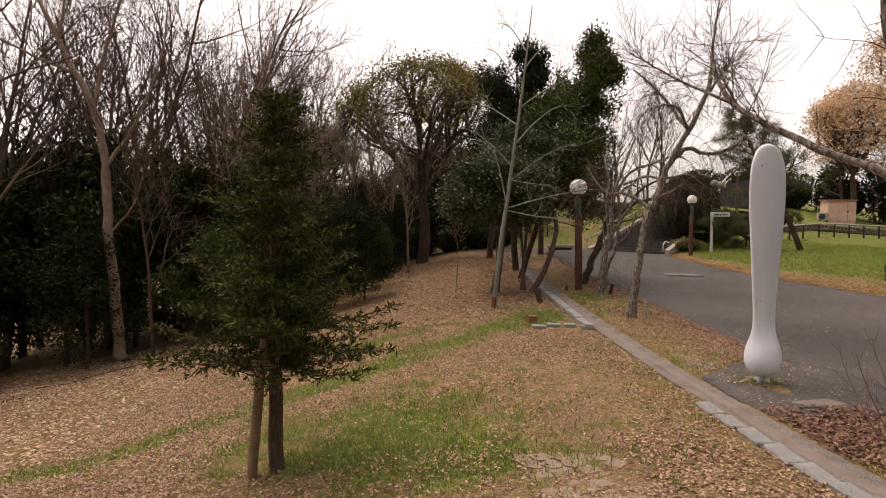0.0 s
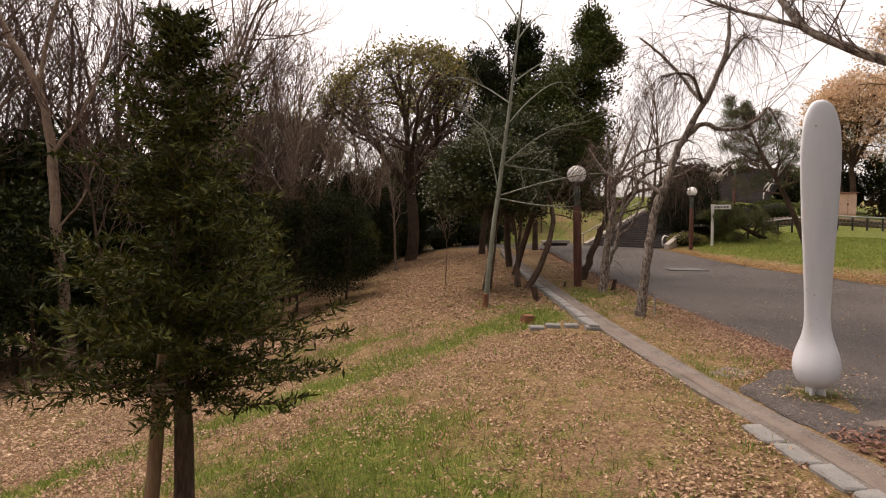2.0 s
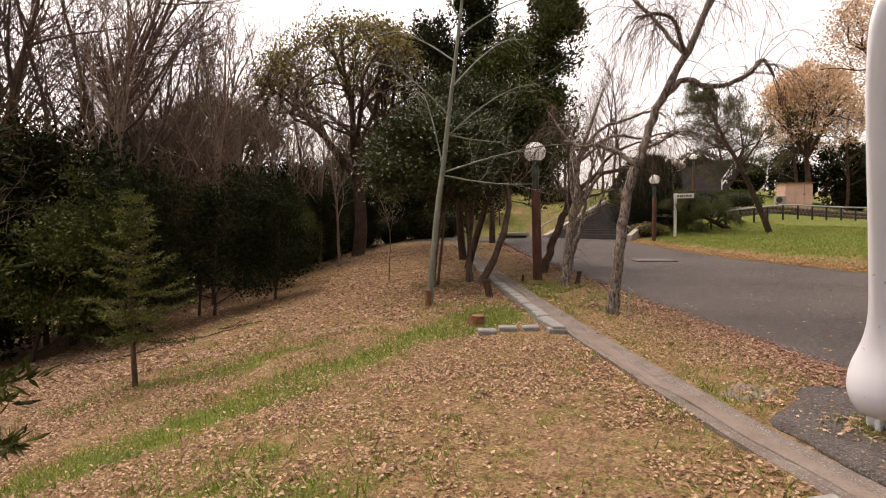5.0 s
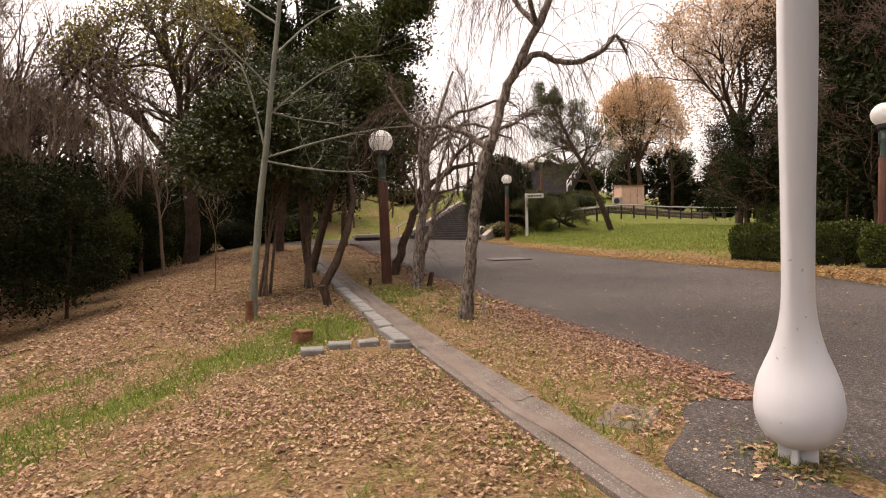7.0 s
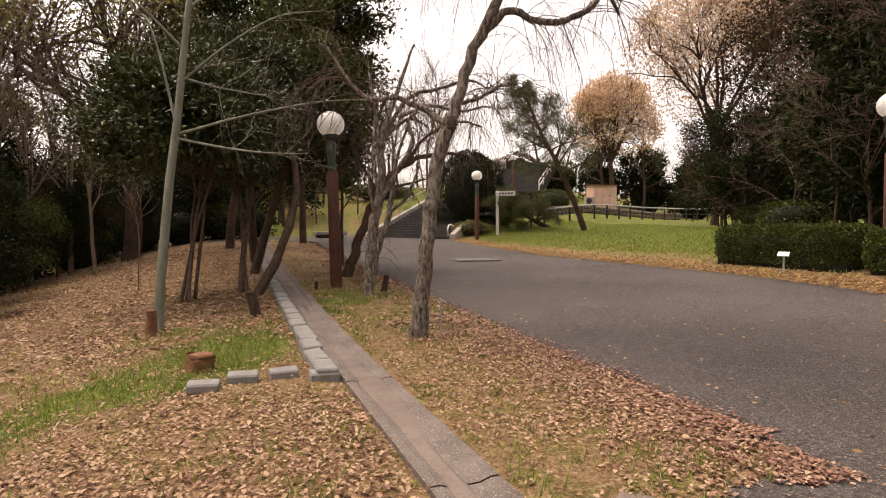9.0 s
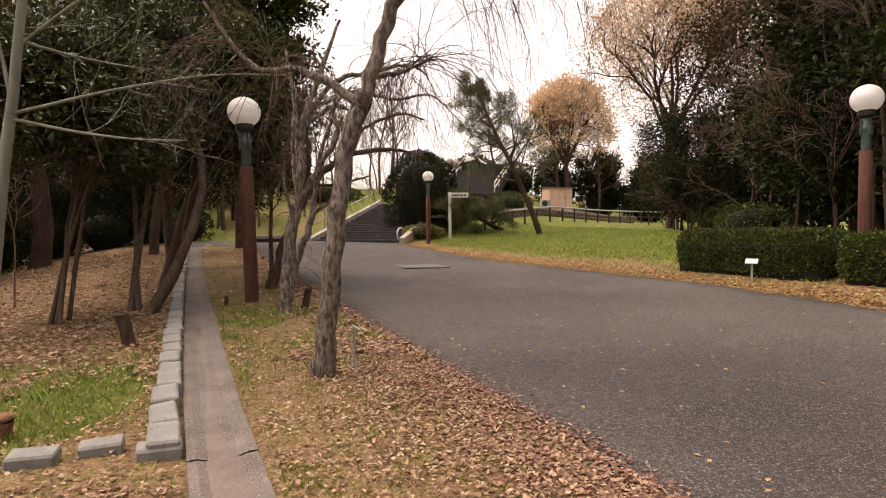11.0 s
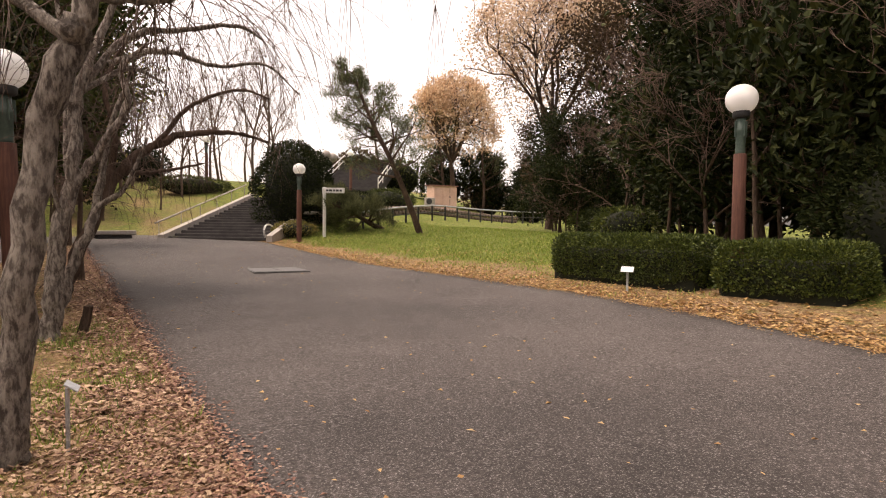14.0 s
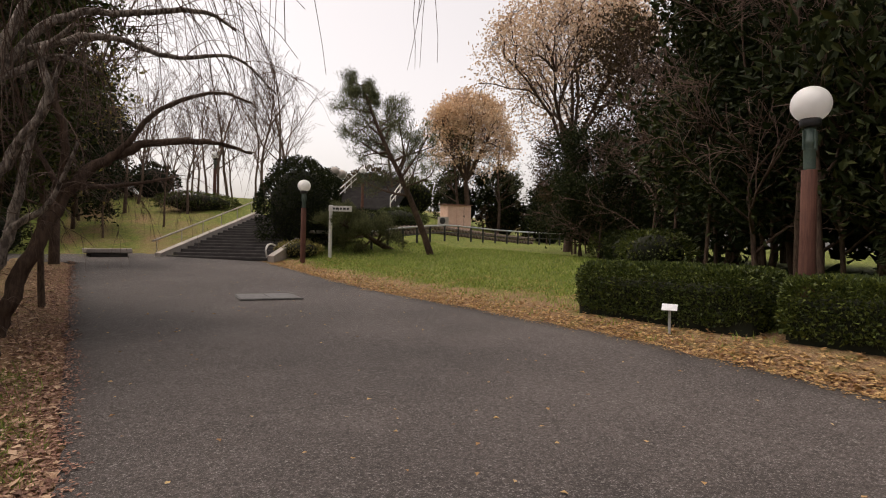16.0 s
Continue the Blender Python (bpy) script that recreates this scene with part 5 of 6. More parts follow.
part("block", mesh_bm("block", bm_box(bmesh.new(), 1.6, 0.7, 0.4, (0, 0, -0.1), 0.03), M["step"]), bench)

# round clipped bush and garden shrubs behind the lawn
def ball_bush(seed, x, y, rx, ry, high, leaf, size, label, density=500):
    rng = np.random.default_rng(seed)
    root = thing("bush", on(x, y), label, "bush", "bushes")
    n = int(density * (rx + ry) * high * 2)
    d = unit(rng.normal(0, 1, (n, 3)))
    d[:, 2] = np.abs(d[:, 2]) * 1.0
    shape = 1 + 0.14 * np.array([noise.noise((q[0] * 2.2 + seed, q[1] * 2.2, q[2] * 2.2)) for q in d])
    P = d * np.array([rx, ry, high * 0.62]) * (shape * rng.uniform(0.72, 1.03, n) ** 0.5)[:, None] + np.array([0, 0, high * 0.36])
    low = rng.uniform(0, 1, n) < 0.3
    P[low, 2] = rng.uniform(0.05, high * 0.4, low.sum())
    part("foliage", leaves_mesh("foliage", P, d, size, size * 0.5, rng, M[leaf], 0.2, 0.6), root)
    # Solid turned filler, not real stems; its near-black colour paints the bush's inner shade.
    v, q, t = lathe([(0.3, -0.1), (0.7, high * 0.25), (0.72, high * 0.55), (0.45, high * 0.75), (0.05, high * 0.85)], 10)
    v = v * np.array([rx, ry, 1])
    part("core", mesh_np("stems", v, q, t, M["core_shade"]), root, "near-black filler core standing in for inner shade")


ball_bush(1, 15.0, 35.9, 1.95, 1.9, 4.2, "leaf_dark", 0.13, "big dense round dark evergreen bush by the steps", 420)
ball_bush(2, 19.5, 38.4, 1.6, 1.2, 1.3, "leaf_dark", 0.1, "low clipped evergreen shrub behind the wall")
ball_bush(3, 22.5, 39.6, 1.9, 1.2, 1.4, "leaf_mid", 0.1, "low clipped green shrub behind the wall")
ball_bush(4, 17.6, 37.4, 1.0, 0.9, 1.1, "leaf_dark", 0.1, "small dark shrub behind the wall")
ball_bush(5, 14.2, 33.7, 1.1, 0.7, 0.7, "leaf_olive", 0.1, "low withered ground shrub at the wall's foot")
ball_bush(6, 12.8, 47.0, 2.6, 1.0, 1.1, "leaf_mid", 0.12, "long low clipped hedge on the grass slope")

trunk, crown = pine_tree(91, 8.0, (-0.36, -0.03, 1), 26, 0.36, 30, 0.01, 0.78, 0.46)
plant("pine_tree", "dark green garden pine with layered boughs", "tree", "pines", on(19.1, 30.8), trunk, None, crown)
trunk, crown = pine_tree(92, 3.4, (-0.9, 0.1, 0.6), 22, 0.3, 40, 0.0, 0.4, 0.4)
plant("pine_tree", "low crooked spreading pine by the fence", "tree", "pines", on(18.9, 33.6), trunk, None, crown)

# ---------------------------------------------------------------- the woods
rw = random.Random(17)
BARE = [bare_tree(100 + k, 10.5 + k * 0.7, 0.13, 34 + 3 * k, 10, 0.28, 0.12, twig="twig", wood="bark_grey", fine=4, least=0.008) for k in range(3)]
PALE = bare_tree(110, 10.0, 0.15, 38, 10, 0.35, 0.1, wood="bark_pale", twig="twig_pale", least=0.008)
THIN = bare_tree(111, 7.0, 0.06, 30, 9, 0.3, 0.1, wood="bark_dark", twig="twig_red", least=0.006)
THIN2 = bare_tree(112, 5.5, 0.05, 55, 14, 0.12, -0.02, wood="bark_dark", twig="twig_red", least=0.006, ratio=0.6)
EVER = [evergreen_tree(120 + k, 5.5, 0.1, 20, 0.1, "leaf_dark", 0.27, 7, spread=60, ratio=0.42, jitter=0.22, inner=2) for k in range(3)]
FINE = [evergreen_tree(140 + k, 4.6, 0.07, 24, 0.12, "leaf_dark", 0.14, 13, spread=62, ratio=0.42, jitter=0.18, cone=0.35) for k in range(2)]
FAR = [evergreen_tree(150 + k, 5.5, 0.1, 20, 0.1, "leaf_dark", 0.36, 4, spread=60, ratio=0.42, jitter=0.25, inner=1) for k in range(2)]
MIDG = evergreen_tree(125, 4.2, 0.07, 22, 0.08, "leaf_mid", 0.13, 20, spread=62, ratio=0.42, jitter=0.18, cone=0.3)
BROWN = evergreen_tree(126, 6.0, 0.09, 20, 0.1, "leaf_brown", 0.13, 9, spread=45, ratio=0.4, jitter=0.2, wood="bark_grey")
PINE = pine_tree(128, 9.5, (0.03, 0, 1), 16, 0.25, 16)

def wood_tree(pair, x, y, s, name, label, group, leafy_crown):
    a = plant(name, label, "tree", group, on(x, y, rw.uniform(0, 360), 0, s), pair[0], None if leafy_crown else pair[1], pair[1] if leafy_crown else None)
    return a


# leafless trees and evergreens of the wood below the bank: (x, y, scale)
edge = [(-14.5, 11.5), (-11.8, 12.9), (-9.4, 14.6), (-7.4, 16.2), (-5.4, 17.4), (-3.9, 18.6), (-3.3, 20.6), (-3.2, 23.2), (-3.6, 26.0), (-3.4, 29.0), (-2.2, 31.5), (-0.6, 33.5), (-16.5, 9.0), (-18.0, 6.5)]
for i, (x, y) in enumerate(edge):
    for r in range(4):
        px, py = x - r * 1.9 + rw.uniform(-0.7, 0.7), y + r * 1.5 + rw.uniform(-0.7, 0.7)
        if r == 0:
            pair = (FINE[0], FINE[1], FINE[0], MIDG, FINE[1])[i % 5]
        else:
            pair = (EVER[0], BROWN, EVER[1], EVER[2], BROWN)[(i * 3 + r) % 5] if r < 3 else FAR[i % 2]
        lab = "dark dense evergreen tree in the wood"
        if pair is BROWN:
            lab = "brownish half-withered tree in the wood"
        if pair is MIDG:
            lab = "green leafy evergreen at the wood's edge"
        wood_tree(pair, px, py, rw.uniform(0.8, 1.05) * (0.9, 1.0, 1.1, 1.2, 1.3)[r] * (0.72 if 5 <= i <= 11 else 1.0), "evergreen_tree", lab, "wood evergreens", True)
for i in range(66):
    f = rw.uniform(0, len(edge) - 3)
    k = int(f)
    x = edge[k][0] + (edge[k + 1][0] - edge[k][0]) * (f - k) - rw.uniform(2, 12)
    y = edge[k][1] + (edge[k + 1][1] - edge[k][1]) * (f - k) + rw.uniform(1.5, 10)
    if y > 16 and -0.24 < x / y < 0.12:
        continue
    wood_tree(BARE[i % 3], x, y, rw.uniform(0.85, 1.2), "bare_tree", "tall leafless grey tree in the wood", "bare wood trees", False)
tall = [[(0.05, 0, -0.2, 0.2), (0, 0, 0.5, 0.15), (-0.25, 0, 3.0, 0.125), (-0.4, 0.1, 4.8, 0.11), (-0.65, 0.1, 6.6, 0.095), (-1.6, 0.2, 8.4, 0.07), (-2.5, 0.3, 10.2, 0.045), (-2.9, 0.3, 12.0, 0.015)],
        [(-0.7, 0.1, 6.8, 0.06), (-0.5, 0.2, 8.2, 0.05), (-0.1, 0.3, 9.8, 0.035), (0.2, 0.4, 11.6, 0.012)],
        [(-0.45, 0.1, 5.2, 0.05), (0.3, 0.4, 6.6, 0.04), (0.9, 0.5, 8.4, 0.028), (1.1, 0.5, 10.2, 0.01)],
        [(-1.2, 0.2, 7.7, 0.045), (-2.4, 0.0, 8.2, 0.035), (-3.6, 0.0, 8.9, 0.022), (-4.4, 0.0, 10.0, 0.01)],
        [(-1.7, 0.2, 8.6, 0.04), (-1.5, 0.2, 10.0, 0.03), (-1.4, 0.2, 11.6, 0.01)],
        [(-0.3, 0.0, 3.4, 0.03), (0.35, 0.1, 4.3, 0.022), (0.7, 0.1, 5.6, 0.008)]]
trunk, twigs = limb_tree(63, tall, 36, 1.7, "bark_pale", "twig", -0.1, 0.25)
plant("bare_tree", "tall pale-barked leafless tree at the wood's edge", "tree", "bare wood trees", on(-8.6, 15.4), trunk, twigs)
for x, y in ((-5.5, 24), (-4.5, 28), (-7, 20), (-6.5, 30), (-3.8, 33), (-9, 26)):
    wood_tree(PALE, x, y, rw.uniform(0.7, 0.9), "bare_tree", "pale-barked leafless tree in the wood", "bare wood trees", False)
for x, y in ((-7.7, 15.4), (-11, 12.7), (-4.6, 19.5)):
    wood_tree(THIN, x, y, rw.uniform(0.6, 0.9), "bare_tree", "thin dark leafless tree at the wood's edge", "bare wood trees", False)

# big round trees and pines beyond the bank
def dome_tree(seed, height, radius, leaf, per=26, size=0.17, bare=0.45, thick=1.0, twig_name="twig"):
    """A spreading half-bare crown: limbs fanning from a low fork, leaves on the outer shell only."""
    rng = np.random.default_rng(seed)
    wood, twig, P, D = Tubes(), Tubes(), [], []
    fork = np.array([0.0, 0.0, height * 0.34])
    z = np.linspace(-0.2, fork[2], 6)
    wood.add(np.stack([0.15 * np.sin(z), 0 * z, z], 1), np.linspace(0.33, 0.24, 6) * thick, 10, 0.08, rng)
    low = height * 0.42
    def branch(p, e, r, level):
        n = 7
        k = np.linspace(0, 1, n)[:, None]
        arch = np.array([0, 0, 0.16]) * np.linalg.norm(e - p) * k * (1 - k) * 2
        pts = p + (e - p) * k + arch + rng.normal(0, 0.035, (n, 3)) * np.linalg.norm(e - p) * k * (1 - k) * 3
        (wood if level < 2 else twig).add(pts, r * np.linspace(1, 0.35, n), (7, 5, 3, 3)[level])
        if level == 3:
            if e[2] > low + bare * (height - low) - 0.04 * height * rng.normal():
                m = per
                P.append(e + rng.normal(0, 1, (m, 3)) * np.array([0.42, 0.42, 0.22]))
                D.append(rng.normal(0, 1, (m, 3)) + np.array([0, 0, 0.3]))
            return
        for b in range((6, 5, 4)[level]):
            q = pts[rng.integers(2, n)]
            span = (0.62, 0.42, 0.22)[level] * radius * rng.uniform(0.6, 1.1)
            d = unit(unit(e - p) * 0.8 + rng.normal(0, 0.55, 3) + np.array([0, 0, 0.22]))
            t = q + d * span
            f = math.hypot(t[0] / radius, t[1] / radius, max(0, t[2] - low) / (height - low))
            if f > 1.02:
                t = t * np.array([1 / f, 1 / f, 1]) if t[2] < low else np.array([t[0] / f, t[1] / f, low + (t[2] - low) / f])
            branch(q, t, r * 0.5, level + 1)
    for k in range(9):
        a = k * 0.7 + rng.uniform(-0.2, 0.2)
        rr = radius * (0.72 if k % 3 else 0.3)
        branch(fork, np.array([math.cos(a) * rr, math.sin(a) * rr, height * (0.68 if k % 3 else 0.85)]), 0.16 * thick, 0)
    return wood.mesh("trunk", M["bark_dark"]), twig.mesh("twig", M[twig_name]), leaves_mesh("crown", np.concatenate(P), np.concatenate(D), size, size * 0.5, rng, M[leaf], 0.2, 0.5)


DOME = dome_tree(160, 10.6, 5.2, "leaf_olive", 15)
plant("broad_tree", "broad dome-shaped half-bare tree with olive leaves", "tree", "far trees", on(-1.1, 31.0), DOME[0], DOME[1], DOME[2])
plant("broad_tree", "broad yellowing half-bare tree beyond the wood", "tree", "far trees", on(-10.5, 41.0, 70, 0, 1.0), DOME[0], DOME[1], DOME[2])
for x, y, s in ((-7.5, 33, 0.9), (-13.5, 36, 1.0), (-3.5, 46, 0.95), (3.6, 52, 1.1)):
    wood_tree(PINE, x, y, s, "pine_tree", "dark pine among the far trees", "far trees", True)
for x, y, s in ((1.2, 36.5, 0.75), (-2.6, 38, 0.7), (2.6, 40, 0.8), (-5.5, 37.0, 0.75), (0.5, 46, 0.9), (-9, 34, 1.0), (-12, 27, 1.2), (-16, 22, 1.3), (-20, 17, 1.3), (-22, 11, 1.3), (-13, 35, 1.2)):
    wood_tree(EVER[rw.randrange(3)], x, y, s, "evergreen_tree", "dark evergreen among the far trees", "far trees", True)
for x, y, s in ((-3.4, 27.5, 0.62), (-4.6, 25.5, 0.6), (-2.6, 28.8, 0.6), (-5.8, 27.0, 0.7), (-1.6, 27.0, 0.45)):
    wood_tree(PALE, x, y, s, "bare_tree", "pale leafless tree before the broad crown", "bare wood trees", False)

# hill: leafless trees round the steps
for i in range(26):
    x, y = rw.uniform(2, 24), rw.uniform(46, 64)
    if abs(x - 10.6 - 0.75 * (y - 34.4)) < 3.2:
        continue
    wood_tree(BARE[i % 3], x, y, rw.uniform(0.6, 0.9), "bare_tree", "leafless tree on the hill", "hill trees", False)
for x, y, s in ((7.4, 41.0, 0.42), (10.2, 42.5, 0.45), (5.3, 42.0, 0.4), (12.0, 46.0, 0.6)):
    wood_tree(BARE[0], x, y, s, "bare_tree", "small leafless tree on the grass slope", "hill trees", False)
for i in range(9):
    wood_tree(FAR[i % 2] if i < 4 else BARE[i % 3], -4 + i * 3.2 + rw.uniform(-1, 1), 66 + rw.uniform(-3, 3), 1.2 if i < 4 else 0.7, "hill_tree", "tree on the hill top", "hill trees", i < 4)

# right of the road: dark wood behind the hedges
for i, (x, y) in enumerate(((16.2, 12.4), (15.8, 9.8), (15.4, 7.2), (17.2, 14.6), (19.3, 16.6), (21.3, 18.8), (23.4, 21.2), (25.6, 23.6), (15.0, 4.5))):
    wood_tree(FINE[i % 2], x, y, rw.uniform(1.1, 1.35), "evergreen_tree", "dark evergreen behind the hedge", "roadside wood", True)
for i in range(26):
    f = rw.uniform(0, 1)
    d = rw.uniform(2.5, 9)
    x, y = 15.2 + 13.5 * f + d * 0.75, 5.0 + 20.5 * f - d * 0.65
    wood_tree((FAR[i % 2] if d > 5 else EVER[i % 3]) if i % 4 else BROWN, x, y, rw.uniform(1.2, 1.7), "evergreen_tree", "tall dark evergreen in the roadside wood", "roadside wood", True)
for i, (x, y) in enumerate(((15.0, 13.7), (16.0, 15.2), (17.3, 17.0), (18.8, 18.8), (20.6, 20.8), (15.0, 11.2), (22.6, 23.0), (16.6, 14.0), (19.8, 18.2), (15.4, 12.4), (14.9, 9.6), (17.9, 16.0), (21.6, 21.2), (24.2, 24.6), (15.8, 14.4))):
    wood_tree((THIN, THIN2, THIN)[i % 3], x, y, rw.uniform(0.85, 1.1) * (1, 1.0, 0.9)[i % 3], "bare_tree", "leafless brown tree over the hedge", "roadside wood", False)
ball_bush(11, 14.6, 11.0, 0.9, 1.7, 2.3, "leaf_dark", 0.09, "tall dark clipped evergreen behind the low hedge", 700)
ball_bush(12, 14.9, 8.0, 0.9, 1.8, 2.3, "leaf_dark", 0.09, "tall dark clipped evergreen behind the low hedge", 700)
for k, (x, y) in enumerate(((18.6, 19.2), (20.2, 21.0), (22.0, 23.2))):
    ball_bush(13 + k, x, y, 1.1, 1.0, 1.1, ("leaf_mid", "leaf_dark")[k % 2], 0.11, "low leafy shrub at the wood's foot", 420)
ORANGE = dome_tree(171, 13.2, 4.6, "leaf_pale_orange", 16, 0.18, -0.3, 0.6)
ORANGE2 = dome_tree(172, 11.6, 4.0, "leaf_orange", 14, 0.26, -0.7, 0.8)
plant("autumn_tree", "tall tree full of orange autumn leaves", "tree", "autumn trees", on(35.2, 50.0), ORANGE2[0], ORANGE2[1], ORANGE2[2])
plant("autumn_tree", "wide half-bare dark tree with thin pale orange leaves", "tree", "autumn trees", on(25.8, 29.2), ORANGE[0], ORANGE[1], ORANGE[2])
for k in range(9):
    ball_bush(51 + k, 27 + 3.3 * k, 61 - 2.5 * k, 2.7, 1.5, 3.4, ("leaf_dark", "leaf_brown", "leaf_mid")[k % 3], 0.3, "dark shrubbery closing the far lawn", 60)
for k, (x, y, sc) in enumerate(((22.6, 25.4, 0.85), (24.4, 27.4, 0.8), (21.6, 23.6, 0.95), (26.2, 28.2, 0.75))):
    wood_tree(BROWN if k % 2 else FINE[0], x, y, sc, "evergreen_tree", "low dark tree at the end of the roadside wood", "roadside wood", True)
    wood_tree(THIN2, x - 0.5, y - 0.3, 0.8, "bare_tree", "leafless brown tree at the lawn's edge", "roadside wood", False)
for x, y in ((34.5, 50.0), (30.0, 54.0), (37.5, 48.5)):
    wood_tree(PINE, x, y, 0.9, "pine_tree", "dark pine behind the shed", "far trees", True)
for i in range(4, 16):
    wood_tree(FAR[i % 2], 28 + i * 2.1, 64 - i * 2.4 + rw.uniform(-2, 2), 0.95, "evergreen_tree", "dark evergreen behind the shed lawn", "far trees", True)
for x, y in ((17.6, 13.8), (18.9, 15.8), (16.9, 11.6), (17.0, 8.6)):
    wood_tree(FINE[int(y) % 2], x, y, rw.uniform(1.65, 1.85), "evergreen_tree", "tall dense dark evergreen behind the hedge", "roadside wood", True)
for k, (x, y) in enumerate(((-4.6, 30.2), (-3.0, 31.8), (-3.2, 34.0), (-1.4, 34.8), (0.5, 35.2), (2.2, 35.8), (3.5, 37.0))):
    ball_bush(31 + k, x, y, 1.3, 1.0, 1.7, ("leaf_dark", "leaf_mid")[k % 2], 0.13, "dark leafy undergrowth shrub beyond the bank", 300)
for k in range(7):
    ball_bush(71 + k, -5 + 2.7 * k, 53.5 + (k % 2), 1.7, 1.2, 2.3, ("leaf_dark", "leaf_mid", "leaf_brown")[k % 3], 0.25, "dark shrub along the top of the grass slope", 90)
# left of the steps, beyond the road's end
for i in range(12):
    wood_tree((EVER[i % 3], BROWN, BARE[i % 3])[i % 3], rw.uniform(-5, 6.5), rw.uniform(40, 50), rw.uniform(0.8, 1.1), "park_tree", "tree beyond the road's end", "far trees", i % 3 != 2)
for i in range(12):
    a, d = radians(43 + i * 1.2), rw.uniform(46, 60)
    wood_tree(FAR[i % 2], 5 + d * math.sin(a), 9 + d * math.cos(a), 0.75, "evergreen_tree", "dark evergreen beyond the lawn", "far trees", True)
for i in range(14):
    wood_tree(EVER[i % 3] if i % 2 else BARE[i % 3], -9 + i * 1.35, 52 + rw.uniform(-3, 3), 1.0, "park_tree", "tree in the belt behind the grass slope", "far trees", bool(i % 2))
# behind the walker
for i in range(7):
    wood_tree(FAR[i % 2], -16 + i * 5.2, -9 + rw.uniform(-2, 2), 1.8, "evergreen_tree", "dark evergreen closing the park behind", "back trees", True)
for x, y in ((18.5, 9.5), (20.0, 12.5), (22.0, 15.0), (24.0, 17.5), (26.5, 20.5), (21.0, 9.0), (24.0, 13.0), (18.0, 6.0), (29.0, 23.5)):
    wood_tree(EVER[int(x) % 3], x, y, rw.uniform(1.6, 1.85), "evergreen_tree", "tall dark evergreen deep in the roadside wood", "roadside wood", True)
for k, (x, y, s) in enumerate(((23.2, 19.6, 1.4), (24.6, 21.6, 1.6), (21.4, 17.8, 1.1), (27.0, 25.0, 1.5))):
    wood_tree(BROWN if k % 2 else EVER[k % 3], x, y, s, "evergreen_tree", "tall dark tree at the roadside wood's edge", "roadside wood", True)

# ---------------------------------------------------------------- litter and grass on the ground
def free_ground(x, y):
    """No road, channel, edging or apron here."""
    gx = float(gutter_x(y))
    if float(road_l(y)) - 0.02 < x < float(road_r(y)) + 0.05 and y < 36:
        return False
    if gx - 0.23 < x < gx + 0.23:
        return False
    if gx + 0.22 + 1.1 * max(0.0, y - 7.6) < x < 5.6 and 5.7 < y < 8.35 + 0.3 * wavy(x, y, 2, 3):
        return False
    return True


def scatter(seed, count, x0, x1, y0, y1, want, bias=1.0):
    """Random places on the free ground, kept by the share that want() gives."""
    rng = random.Random(seed)
    out = []
    for _ in range(count):
        x, y = rng.uniform(x0, x1), y0 + (y1 - y0) * rng.random() ** bias
        if free_ground(x, y) and rng.random() < want(x, y):
            out.append((x, y))
    return np.array(out)


def lay(name, label, category, xy, length, width, material, seed, tilt=0.25, lift=0.012):
    rng = np.random.default_rng(seed)
    n = len(xy)
    P = np.stack([xy[:, 0], xy[:, 1], land(xy[:, 0], xy[:, 1]) + rng.uniform(0.0, lift * 2, n) + 0.006], 1)
    a = rng.uniform(0, 6.283, n)
    along = np.stack([np.cos(a), np.sin(a), rng.normal(0, tilt, n)], 1)
    side = unit(np.stack([-np.sin(a), np.cos(a), rng.normal(0, tilt, n)], 1))
    L, W = (length * rng.uniform(0.5, 1.3, n))[:, None], (width * rng.uniform(0.6, 1.3, n))[:, None]
    curl = rng.uniform(0.0, 0.35, n)[:, None] * np.array([0, 0, 1.0])
    mid = P + along * L * 0.5
    v = np.stack([P, mid + side * W * 0.5 + curl * W, P + along * L, mid - side * W * 0.5 + curl * W], 1).reshape(-1, 3)
    i = np.arange(n)[:, None] * 4
    t = np.concatenate([i + np.array([[0, 3, 2]]), i + np.array([[0, 2, 1]])], 0)
    return tagged(new(name, mesh_np(name, v, None, t, material, False)), label, category, kind="stuff")


def blades(name, label, xy, high, width, material, seed, lean=0.5):
    rng = np.random.default_rng(seed)
    n = len(xy)
    P = np.stack([xy[:, 0], xy[:, 1], land(xy[:, 0], xy[:, 1]) - 0.01], 1)
    a = rng.uniform(0, 6.283, n)
    side = np.stack([np.cos(a), np.sin(a), 0 * a], 1) * (width * rng.uniform(0.6, 1.3, n))[:, None] * 0.5
    tip = P + np.stack([rng.normal(0, lean, n), rng.normal(0, lean, n), np.ones(n)], 1) * (high * rng.uniform(0.4, 1.3, n))[:, None]
    v = np.stack([P - side, P + side, tip], 1).reshape(-1, 3)
    return tagged(new(name, mesh_np(name, v, None, np.arange(3 * n).reshape(-1, 3), material, False)), label, "grass", kind="stuff")


def w_litter(x, y):
    g, l, s = ground_masks(x, y)
    return min(1.0, max(0.04, 0.12 + 0.62 * l - 0.3 * g - 0.45 * s + 0.55 * wavy(x, y, 1.3, 2) + 0.45 * wavy(x, y, 4.5, 8)))


def w_green(x, y):
    g, l, s = ground_masks(x, y)
    return min(1.0, max(0.0, (g - 0.22 + 0.6 * wavy(x, y, 3.1, 6) + 0.35 * wavy(x, y, 8, 7)) * 1.5))


def w_dry(x, y):
    g, l, s = ground_masks(x, y)
    return min(1.0, max(0.03, 0.7 - 0.5 * l - 0.6 * s + 0.3 * wavy(x, y, 1.2, 12)))


